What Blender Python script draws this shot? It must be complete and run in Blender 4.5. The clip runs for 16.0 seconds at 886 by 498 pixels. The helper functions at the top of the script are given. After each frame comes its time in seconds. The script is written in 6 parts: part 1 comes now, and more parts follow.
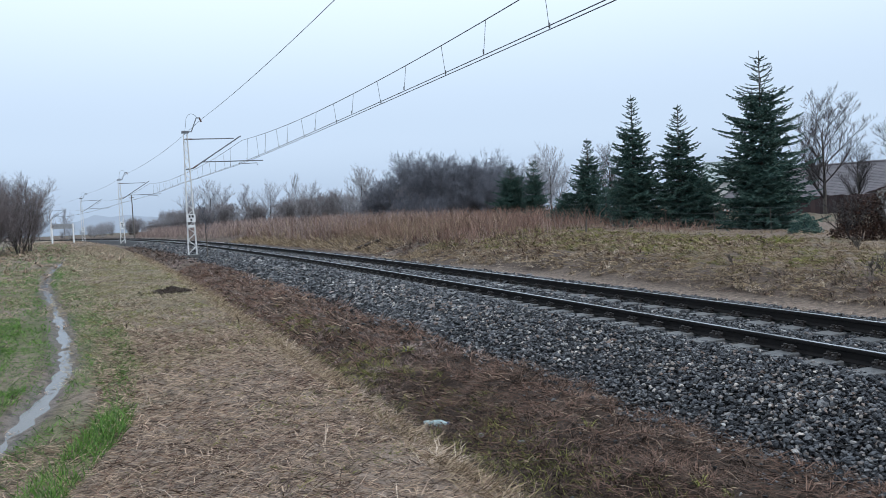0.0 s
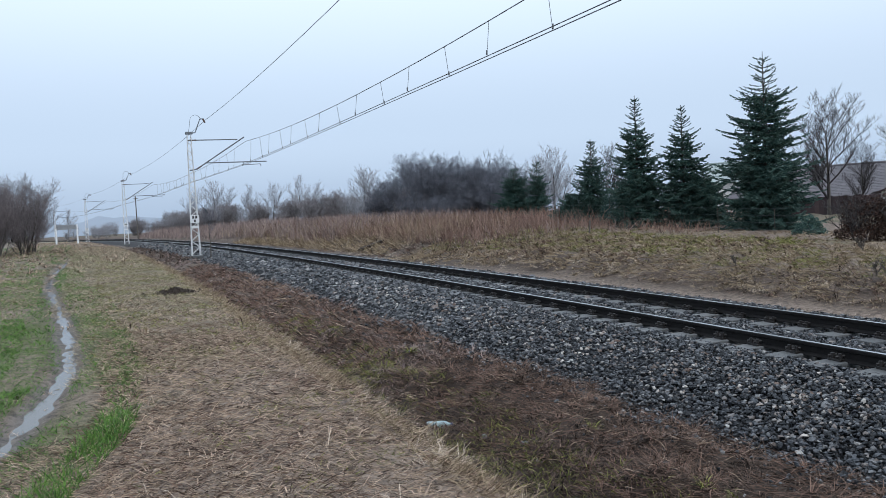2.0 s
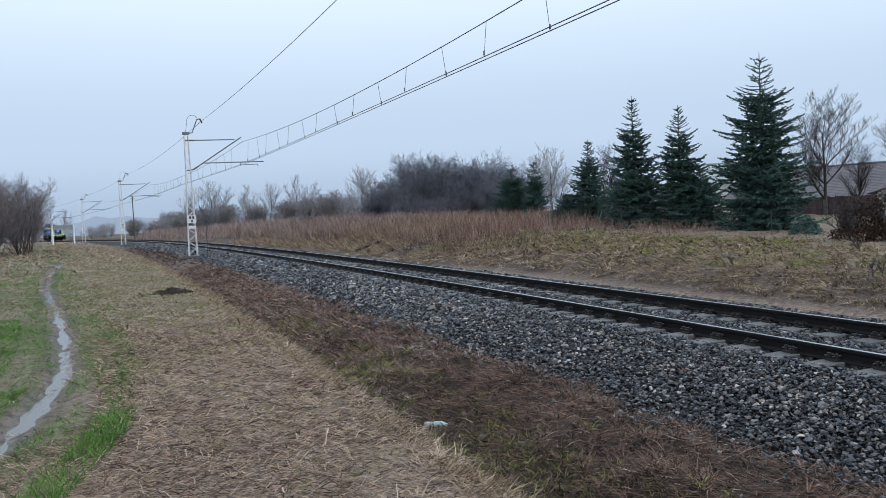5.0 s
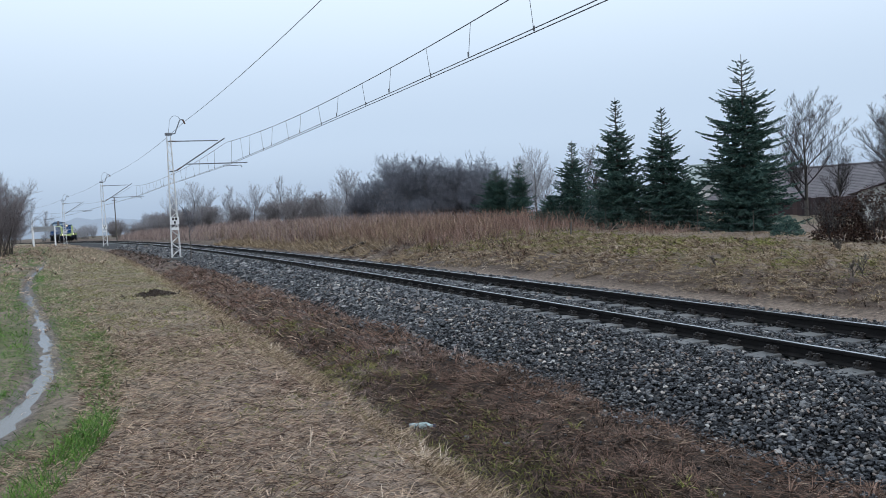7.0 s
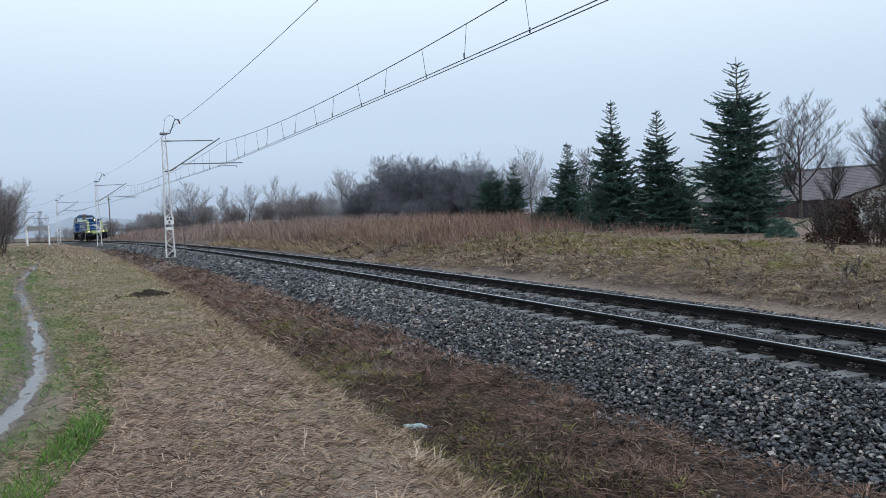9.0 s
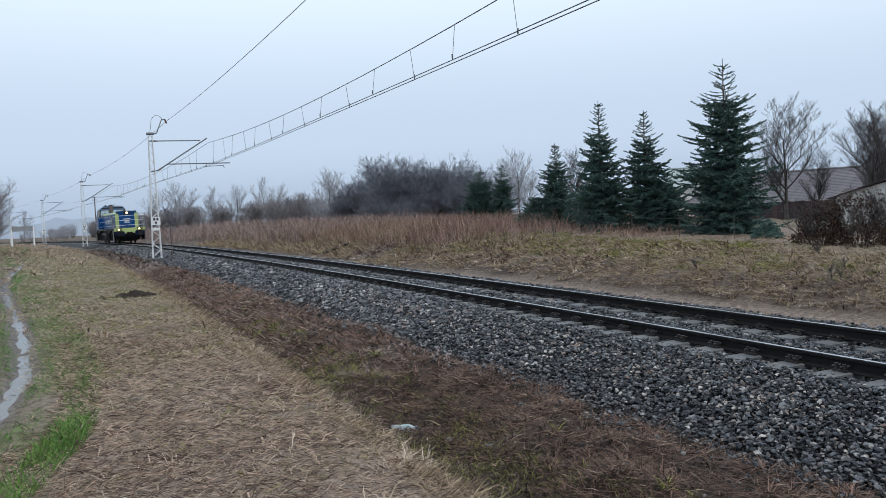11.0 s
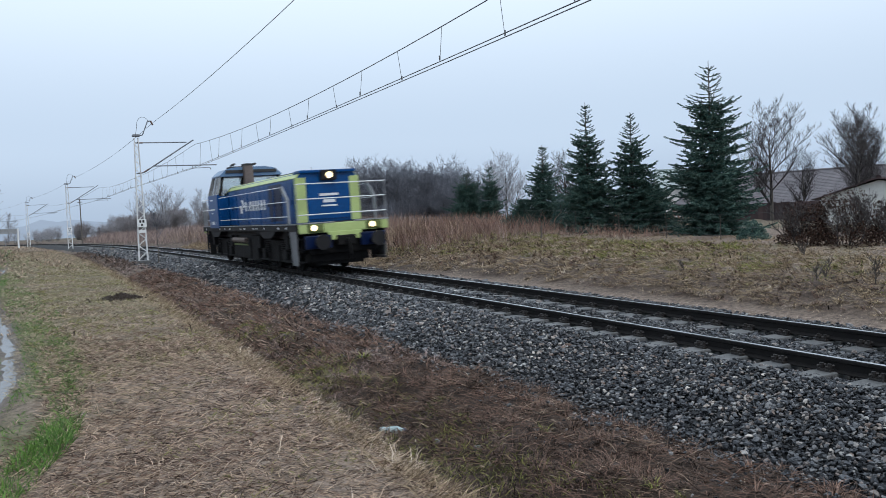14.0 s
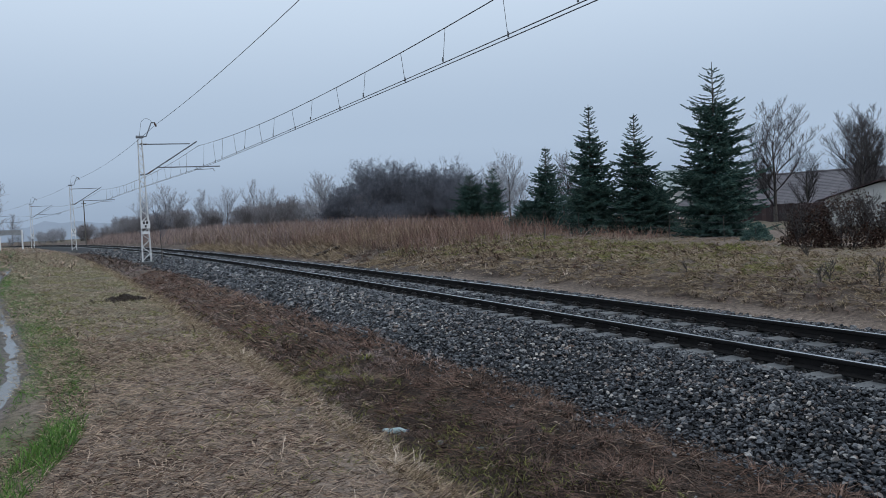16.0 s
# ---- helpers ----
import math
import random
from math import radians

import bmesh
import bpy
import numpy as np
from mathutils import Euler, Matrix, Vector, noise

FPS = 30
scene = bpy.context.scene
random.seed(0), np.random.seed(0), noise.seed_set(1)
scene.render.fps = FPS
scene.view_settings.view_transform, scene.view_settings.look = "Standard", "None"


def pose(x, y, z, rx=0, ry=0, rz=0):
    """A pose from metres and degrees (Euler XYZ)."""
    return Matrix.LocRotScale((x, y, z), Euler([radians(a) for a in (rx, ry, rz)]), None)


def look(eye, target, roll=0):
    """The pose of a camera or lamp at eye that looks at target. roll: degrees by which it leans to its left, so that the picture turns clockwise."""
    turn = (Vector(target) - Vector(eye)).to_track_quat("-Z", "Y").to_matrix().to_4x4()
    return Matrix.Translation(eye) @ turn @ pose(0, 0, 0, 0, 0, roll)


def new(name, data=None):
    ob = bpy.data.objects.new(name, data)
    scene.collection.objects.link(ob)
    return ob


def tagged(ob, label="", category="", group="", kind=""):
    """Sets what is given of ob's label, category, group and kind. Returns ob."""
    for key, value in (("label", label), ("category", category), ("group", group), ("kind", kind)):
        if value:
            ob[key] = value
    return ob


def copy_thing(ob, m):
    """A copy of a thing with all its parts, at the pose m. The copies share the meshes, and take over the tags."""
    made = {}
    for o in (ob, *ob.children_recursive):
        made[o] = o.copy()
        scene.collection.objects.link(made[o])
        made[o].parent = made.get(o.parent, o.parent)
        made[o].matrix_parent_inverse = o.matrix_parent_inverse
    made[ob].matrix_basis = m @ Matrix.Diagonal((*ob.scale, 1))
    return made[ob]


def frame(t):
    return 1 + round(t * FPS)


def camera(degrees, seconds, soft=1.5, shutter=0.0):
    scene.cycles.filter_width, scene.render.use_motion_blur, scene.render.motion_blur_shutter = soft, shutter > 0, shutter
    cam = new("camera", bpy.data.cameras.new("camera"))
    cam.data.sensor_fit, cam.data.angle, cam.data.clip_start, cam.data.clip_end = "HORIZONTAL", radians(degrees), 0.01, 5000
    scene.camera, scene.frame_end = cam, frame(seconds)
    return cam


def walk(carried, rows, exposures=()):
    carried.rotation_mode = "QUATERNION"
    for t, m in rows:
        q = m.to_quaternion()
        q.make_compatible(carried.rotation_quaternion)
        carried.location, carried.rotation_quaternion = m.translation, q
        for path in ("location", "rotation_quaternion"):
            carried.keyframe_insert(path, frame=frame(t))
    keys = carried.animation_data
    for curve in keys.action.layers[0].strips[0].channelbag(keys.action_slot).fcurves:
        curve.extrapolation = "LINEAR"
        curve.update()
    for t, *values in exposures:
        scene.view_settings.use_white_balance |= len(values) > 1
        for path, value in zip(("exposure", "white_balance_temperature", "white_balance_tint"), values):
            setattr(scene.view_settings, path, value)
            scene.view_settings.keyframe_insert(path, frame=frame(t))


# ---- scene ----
# The camera stands still on the grass and turns slowly; the eye is 1.6 m up.
EYE = 1.6
cam = camera(59.4, 16.0, soft=0.8, shutter=0.45)
walk(cam, [
    (0, pose(0, 0, EYE, 87.301, 2.815, -0.133)),
    (0.5, pose(0, 0, EYE, 87.301, 2.814, -0.073)),
    (1, pose(0, 0, EYE, 87.314, 2.828, -0.008)),
    (1.5, pose(0, 0, EYE, 87.34, 2.836, 0.057)),
    (2, pose(0, 0, EYE, 87.379, 2.814, 0.108)),
    (2.5, pose(0, 0, EYE, 87.332, 2.784, 0.18)),
    (3, pose(0, 0, EYE, 87.383, 2.836, 0.234)),
    (3.5, pose(0, 0, EYE, 87.396, 2.805, 0.298)),
    (4, pose(0, 0, EYE, 87.388, 2.812, 0.242)),
    (6.5, pose(0, 0, EYE, 87.409, 2.817, -0.972)),
    (7, pose(0, 0, EYE, 87.42, 2.842, -1.229)),
    (7.5, pose(0, 0, EYE, 87.462, 2.833, -1.252)),
    (8, pose(0, 0, EYE, 87.474, 2.757, -1.407)),
    (8.5, pose(0, 0, EYE, 87.469, 2.653, -1.481)),
    (9, pose(0, 0, EYE, 87.479, 2.605, -1.582)),
    (11.5, pose(0, 0, EYE, 87.508, 2.596, -2.587)),
    (12, pose(0, 0, EYE, 87.57, 2.645, -2.629)),
    (12.5, pose(0, 0, EYE, 87.562, 2.645, -2.68)),
    (13, pose(0, 0, EYE, 87.576, 2.663, -3.017)),
    (13.5, pose(0, 0, EYE, 87.581, 2.664, -3.29)),
    (14, pose(0, 0, EYE, 87.568, 2.659, -3.36)),
    (14.5, pose(0, 0, EYE, 87.597, 2.654, -3.303)),
    (15, pose(0, 0, EYE, 87.649, 2.6, -3.357)),
    (15.5, pose(0, 0, EYE, 87.65, 2.654, -3.186)),
    (16, pose(0, 0, EYE, 87.681, 2.641, -3.131)),
], exposures=[(0, 0.08, 6100, 10), (4, -0.05, 6060, 10), (9, -0.03, 6200, 10), (13.5, -0.05, 6250, 10), (14.5, 0.02, 6050, 10), (14.8, 0.02, 5950, 10), (15.0, -0.15, 5850, 10), (15.3, -0.34, 5800, 10), (15.6, -0.36, 5850, 10), (16, -0.46, 6000, 10)])

# ---- light: an overcast, misty winter day ----
world = bpy.data.worlds.new("overcast_sky")
world.use_nodes = True
scene.world = world
wn, wl = world.node_tree.nodes, world.node_tree.links
sky = wn.new("ShaderNodeTexSky")
sky.sky_type, sky.sun_disc = "NISHITA", False
sky.sun_elevation, sky.sun_rotation = radians(52), radians(148)
sky.air_density, sky.dust_density, sky.ozone_density = 1.0, 6.0, 2.0
background = wn["Background"]
coords, split, ramp = wn.new("ShaderNodeTexCoord"), wn.new("ShaderNodeSeparateXYZ"), wn.new("ShaderNodeValToRGB")
wl.new(coords.outputs["Generated"], split.inputs[0])
wl.new(split.outputs["Z"], ramp.inputs["Fac"])
ramp.color_ramp.interpolation = "EASE"
ramp.color_ramp.elements[0].position, ramp.color_ramp.elements[0].color = 0.0, (4.9, 5.95, 7.3, 1)
ramp.color_ramp.elements[1].position, ramp.color_ramp.elements[1].color = 0.34, (9.6, 10.8, 11.9, 1)
mid = ramp.color_ramp.elements.new(0.10)
mid.color = (6.4, 7.6, 9.0, 1)
cloud = wn.new("ShaderNodeMix")
cloud.data_type = "RGBA"
cloud.inputs["Factor"].default_value = 0.93
wl.new(sky.outputs["Color"], cloud.inputs[6])
wl.new(ramp.outputs["Color"], cloud.inputs[7])
wl.new(cloud.outputs[2], background.inputs["Color"])
background.inputs["Strength"].default_value = 0.1
sun = new("sun", bpy.data.lights.new("sun", "SUN"))
sun.data.energy, sun.data.angle, sun.data.color = 0.98, radians(30), (1.0, 0.96, 0.9)
sun.matrix_world = look((25, -25, 60), (0, 15, 0))


# ---- materials ----
def surf(name, low, high, scale=8.0, rough=0.8, metal=0.0, bump=0.3, fine=None, vary=None, wear=None, spread=0.35, gloss=0.4):
    """Two-scale noise between two colours; vary: 'object' or 'island' shifts the value of each piece; wear: (colour, amount)."""
    m = bpy.data.materials.new(name)
    m.use_nodes = True
    n, l = m.node_tree.nodes, m.node_tree.links
    p = n["Principled BSDF"]
    tc = n.new("ShaderNodeTexCoord")
    big, small = n.new("ShaderNodeTexNoise"), n.new("ShaderNodeTexNoise")
    big.inputs["Scale"].default_value, small.inputs["Scale"].default_value = scale, fine or scale * 9
    big.inputs["Detail"].default_value, small.inputs["Detail"].default_value = 5, 4
    for x in (big, small):
        l.new(tc.outputs["Object"], x.inputs["Vector"])
    add = n.new("ShaderNodeMath")
    add.operation = "MULTIPLY_ADD"
    add.inputs[1].default_value = 0.5
    l.new(small.outputs["Fac"], add.inputs[0])
    half = n.new("ShaderNodeMath")
    half.operation = "MULTIPLY"
    half.inputs[1].default_value = 0.5
    l.new(big.outputs["Fac"], half.inputs[0])
    l.new(half.outputs[0], add.inputs[2])
    value = add.outputs[0]
    if vary:
        src = n.new("ShaderNodeObjectInfo") if vary == "object" else n.new("ShaderNodeNewGeometry")
        out = src.outputs["Random"] if vary == "object" else src.outputs["Random Per Island"]
        mix = n.new("ShaderNodeMapRange")
        mix.inputs[3].default_value, mix.inputs[4].default_value = -spread, spread
        l.new(out, mix.inputs[0])
        s2 = n.new("ShaderNodeMath")
        l.new(value, s2.inputs[0]), l.new(mix.outputs[0], s2.inputs[1])
        value = s2.outputs[0]
    cr = n.new("ShaderNodeValToRGB")
    cr.color_ramp.elements[0].position, cr.color_ramp.elements[1].position = 0.3, 0.7
    cr.color_ramp.elements[0].color, cr.color_ramp.elements[1].color = (*low, 1), (*high, 1)
    l.new(value, cr.inputs[0])
    col = cr.outputs[0]
    if wear:
        wnoise = n.new("ShaderNodeTexNoise")
        wnoise.inputs["Scale"].default_value, wnoise.inputs["Detail"].default_value = scale * 0.6, 8
        l.new(tc.outputs["Object"], wnoise.inputs["Vector"])
        wr = n.new("ShaderNodeValToRGB")
        wr.color_ramp.elements[0].position, wr.color_ramp.elements[1].position = 0.52, 0.72
        wr.color_ramp.elements[1].color = (wear[1], wear[1], wear[1], 1)
        l.new(wnoise.outputs["Fac"], wr.inputs[0])
        wm = n.new("ShaderNodeMix")
        wm.data_type = "RGBA"
        l.new(wr.outputs[0], wm.inputs["Factor"]), l.new(col, wm.inputs[6])
        wm.inputs[7].default_value = (*wear[0], 1)
        col = wm.outputs[2]
    l.new(col, p.inputs["Base Color"])
    p.inputs["Roughness"].default_value, p.inputs["Metallic"].default_value = rough, metal
    p.inputs["Specular IOR Level"].default_value = gloss
    if bump:
        b = n.new("ShaderNodeBump")
        b.inputs["Strength"].default_value, b.inputs["Distance"].default_value = bump, 0.02
        l.new(value if vary != "island" else add.outputs[0], b.inputs["Height"])
        l.new(b.outputs[0], p.inputs["Normal"])
    return m


def glow(name, color, strength):
    m = bpy.data.materials.new(name)
    m.use_nodes = True
    p = m.node_tree.nodes["Principled BSDF"]
    p.inputs["Base Color"].default_value = (*color, 1)
    p.inputs["Emission Color"].default_value = (*color, 1)
    p.inputs["Emission Strength"].default_value = strength
    return m


M = {
    "sleeper": surf("wet_concrete", (0.07, 0.073, 0.076), (0.17, 0.17, 0.168), 6, 0.6, bump=0.3, vary="object", spread=0.1),
    "rail_side": surf("rusty_rail_steel", (0.005, 0.005, 0.006), (0.016, 0.014, 0.013), 10, 0.75, bump=0.3, gloss=0.18),
    "rail_head": surf("polished_rail_head", (0.4, 0.41, 0.43), (0.6, 0.61, 0.63), 14, 0.28, 1.0, bump=0.05),
    "clip": surf("oily_fastening", (0.008, 0.007, 0.007), (0.035, 0.03, 0.028), 40, 0.4, bump=0.3),
    "straw": surf("dry_straw", (0.075, 0.054, 0.044), (0.6, 0.455, 0.34), 3, 0.8, bump=0, vary="island", spread=0.3, gloss=0.15),
    "bleached": surf("bleached_straw", (0.3, 0.24, 0.19), (0.66, 0.55, 0.44), 3, 0.8, bump=0, vary="island", spread=0.3, gloss=0.15),
    "tan": surf("tan_dead_grass", (0.12, 0.085, 0.055), (0.46, 0.36, 0.24), 2, 0.8, bump=0, vary="island", spread=0.3, gloss=0.15),
    "moss": surf("olive_moss_grass", (0.09, 0.1, 0.03), (0.31, 0.31, 0.1), 2, 0.8, bump=0, vary="island", gloss=0.15),
    "green": surf("fresh_green_grass", (0.035, 0.095, 0.012), (0.15, 0.28, 0.05), 3, 0.6, bump=0, vary="island"),
    "weed": surf("dark_dead_weed", (0.011, 0.008, 0.007), (0.2, 0.142, 0.113), 3, 0.8, bump=0, vary="island", gloss=0.15),
    "red_weed": surf("reddish_dead_stalk", (0.11, 0.07, 0.06), (0.36, 0.235, 0.185), 0.5, 0.8, bump=0, vary="island", spread=0.25, gloss=0.15),
    "russet": surf("russet_dead_grass", (0.03, 0.02, 0.016), (0.28, 0.18, 0.138), 1, 0.8, bump=0, vary="island", spread=0.25, gloss=0.15),
    # Mauve-brown stalks, their colour paled to carry haze along the line.
    "mauve_hazed_weed": surf("mauve_hazed_stalk", (0.16, 0.122, 0.116), (0.42, 0.32, 0.285), 0.4, 0.8, bump=0, vary="island", spread=0.25, gloss=0.15),
    "olive_tan": surf("olive_tan_short_grass", (0.18, 0.15, 0.1), (0.5, 0.42, 0.3), 1.2, 0.8, bump=0, vary="island", spread=0.25, gloss=0.15),
    # Mid-distance bushes; the haze is mixed into this mauve-grey.
    "hazed_brush": surf("haze_tinted_brushwood", (0.17, 0.16, 0.168), (0.36, 0.335, 0.345), 1, 0.85, bump=0, vary="island", spread=0.22, gloss=0.12),
    "dirty_lime": surf("grimy_lime_paint", (0.07, 0.09, 0.025), (0.16, 0.2, 0.06), 3, 0.6, bump=0.1),
    "bark": surf("wet_bark", (0.05, 0.043, 0.038), (0.13, 0.115, 0.1), 6, 0.85, bump=0.5),
    "dark_twig": surf("dark_brown_twig", (0.035, 0.032, 0.034), (0.1, 0.09, 0.09), 1, 0.8, bump=0, vary="island", spread=0.25, gloss=0.15),
    "twig": surf("grey_brown_twig", (0.13, 0.115, 0.12), (0.3, 0.26, 0.26), 1, 0.8, bump=0, vary="island", spread=0.25, gloss=0.15),
    # Far twigs: distance haze painted in as pale grey.
    "hazed_twig": surf("haze_tinted_twig", (0.24, 0.24, 0.26), (0.46, 0.46, 0.49), 1, 0.9, bump=0, vary="island", spread=0.2, gloss=0.15),
    # Dark twigs, lightened and blued to paint in the mist.
    "hazed_thicket": surf("haze_blued_twig", (0.09, 0.096, 0.118), (0.23, 0.235, 0.268), 1, 0.8, bump=0, vary="island", spread=0.25, gloss=0.15),
    "needle": surf("spruce_needles", (0.028, 0.068, 0.062), (0.11, 0.175, 0.145), 1.5, 0.6, bump=0, vary="island", spread=0.3, gloss=0.15),
    "hedge_leaf": surf("brown_hedge_leaf", (0.026, 0.017, 0.014), (0.085, 0.05, 0.038), 2, 0.7, bump=0, vary="island", gloss=0.15),
    "galv": surf("white_painted_lattice_steel", (0.55, 0.56, 0.57), (0.78, 0.78, 0.77), 5, 0.5, bump=0.1, wear=((0.3, 0.27, 0.24), 0.5)),
    "tube": surf("dark_galvanised_tube", (0.13, 0.14, 0.16), (0.22, 0.23, 0.25), 5, 0.5, 0.4, bump=0.1),
    "insulator": surf("brown_insulator", (0.1, 0.06, 0.05), (0.16, 0.1, 0.08), 20, 0.3, bump=0),
    "wire": surf("weathered_copper_wire", (0.1, 0.105, 0.115), (0.17, 0.175, 0.18), 3, 0.5, 0.3, bump=0),
    "white": surf("white_enamel", (0.68, 0.69, 0.7), (0.8, 0.8, 0.8), 6, 0.4, bump=0.05),
    "black": surf("black_marking", (0.02, 0.02, 0.022), (0.04, 0.04, 0.04), 10, 0.6, bump=0),
    "blue": surf("blue_locomotive_paint", (0.001, 0.042, 0.16), (0.003, 0.074, 0.25), 1.2, 0.32, bump=0.03, wear=((0.004, 0.034, 0.12), 0.35), gloss=0.24),
    "navy": surf("dark_blue_paint", (0.001, 0.006, 0.032), (0.003, 0.012, 0.055), 1.2, 0.35, bump=0.03, wear=((0.012, 0.018, 0.04), 0.35), gloss=0.25),
    "light_blue": surf("pale_blue_roof_paint", (0.1, 0.19, 0.33), (0.17, 0.27, 0.41), 1.5, 0.4, bump=0.03, wear=((0.12, 0.16, 0.2), 0.4)),
    "lime": surf("lime_green_paint", (0.36, 0.46, 0.15), (0.5, 0.59, 0.25), 2, 0.4, bump=0.03, wear=((0.25, 0.28, 0.13), 0.5)),
    "frame_grey": surf("grimy_frame_paint", (0.007, 0.007, 0.009), (0.024, 0.023, 0.024), 3, 0.65, bump=0.2, wear=((0.04, 0.036, 0.032), 0.6), gloss=0.2),
    # Oily steel, its black deepened to include the shade under the frame.
    "bogie": surf("oily_shaded_steel", (0.003, 0.003, 0.004), (0.02, 0.019, 0.019), 6, 0.7, bump=0.3, gloss=0.12),
    "step_grey": surf("pale_grey_panel", (0.2, 0.21, 0.225), (0.36, 0.37, 0.38), 3, 0.5, bump=0.1, wear=((0.12, 0.11, 0.1), 0.6)),
    "panel_grey": surf("grimy_grey_panel", (0.09, 0.095, 0.105), (0.22, 0.225, 0.235), 3, 0.6, bump=0.1, wear=((0.05, 0.048, 0.045), 0.7), gloss=0.2),
    "exhaust": surf("heat_stained_exhaust", (0.09, 0.07, 0.06), (0.2, 0.16, 0.14), 3, 0.7, bump=0.1),
    "lamp": glow("lit_headlight", (1.0, 0.78, 0.45), 2.6),
    "roof": surf("grey_brown_roof_tile", (0.09, 0.085, 0.095), (0.17, 0.155, 0.165), 2, 0.8, bump=0.2, vary="object", spread=0.05),
    "pale_roof": surf("pale_green_sheet_roof", (0.24, 0.29, 0.29), (0.34, 0.4, 0.39), 1, 0.6, bump=0.05),
    "plaster": surf("pale_plaster", (0.5, 0.5, 0.49), (0.66, 0.66, 0.64), 2, 0.9, bump=0.1),
    "brown_board": surf("red_brown_fence_board", (0.035, 0.022, 0.024), (0.075, 0.046, 0.046), 3, 0.7, bump=0.2, vary="object"),
    "litter": surf("crushed_clear_bottle", (0.3, 0.42, 0.44), (0.5, 0.62, 0.64), 15, 0.2, bump=0.2),
    "soil": surf("dark_wet_soil", (0.02, 0.014, 0.01), (0.055, 0.038, 0.028), 8, 0.8, bump=0.8),
    "post": surf("weathered_wood_post", (0.08, 0.07, 0.06), (0.16, 0.14, 0.125), 5, 0.8, bump=0.3),
}


# Near-black, so the shade in the gaps between stones is in the colour.
M["stone_gap_shade"] = surf("ballast_gap_shade", (0.003, 0.003, 0.004), (0.02, 0.02, 0.022), 9, 0.8, bump=1.0, fine=28)


def clear(name, color, rough=0.05, trans=1.0):
    m = bpy.data.materials.new(name)
    m.use_nodes = True
    p = m.node_tree.nodes["Principled BSDF"]
    p.inputs["Base Color"].default_value = (*color, 1)
    p.inputs["Roughness"].default_value, p.inputs["Transmission Weight"].default_value = rough, trans
    p.inputs["IOR"].default_value = 1.45
    return m




def pane(name):
    """Thin clear glass: see-through, with a reflection that grows at a slant."""
    m = bpy.data.materials.new(name)
    m.use_nodes = True
    n, l = m.node_tree.nodes, m.node_tree.links
    thru, gl, mix, fr = n.new("ShaderNodeBsdfTransparent"), n.new("ShaderNodeBsdfGlossy"), n.new("ShaderNodeMixShader"), n.new("ShaderNodeFresnel")
    thru.inputs["Color"].default_value = (0.88, 0.92, 0.92, 1)
    gl.inputs["Roughness"].default_value = 0.03
    fr.inputs["IOR"].default_value = 2.7
    l.new(fr.outputs[0], mix.inputs[0]), l.new(thru.outputs[0], mix.inputs[1]), l.new(gl.outputs[0], mix.inputs[2])
    l.new(mix.outputs[0], n["Material Output"].inputs["Surface"])
    return m


M["glass"] = pane("cab_glass")
M["water"] = clear("puddle_water", (0.1, 0.09, 0.08), 0.16, 0.0)


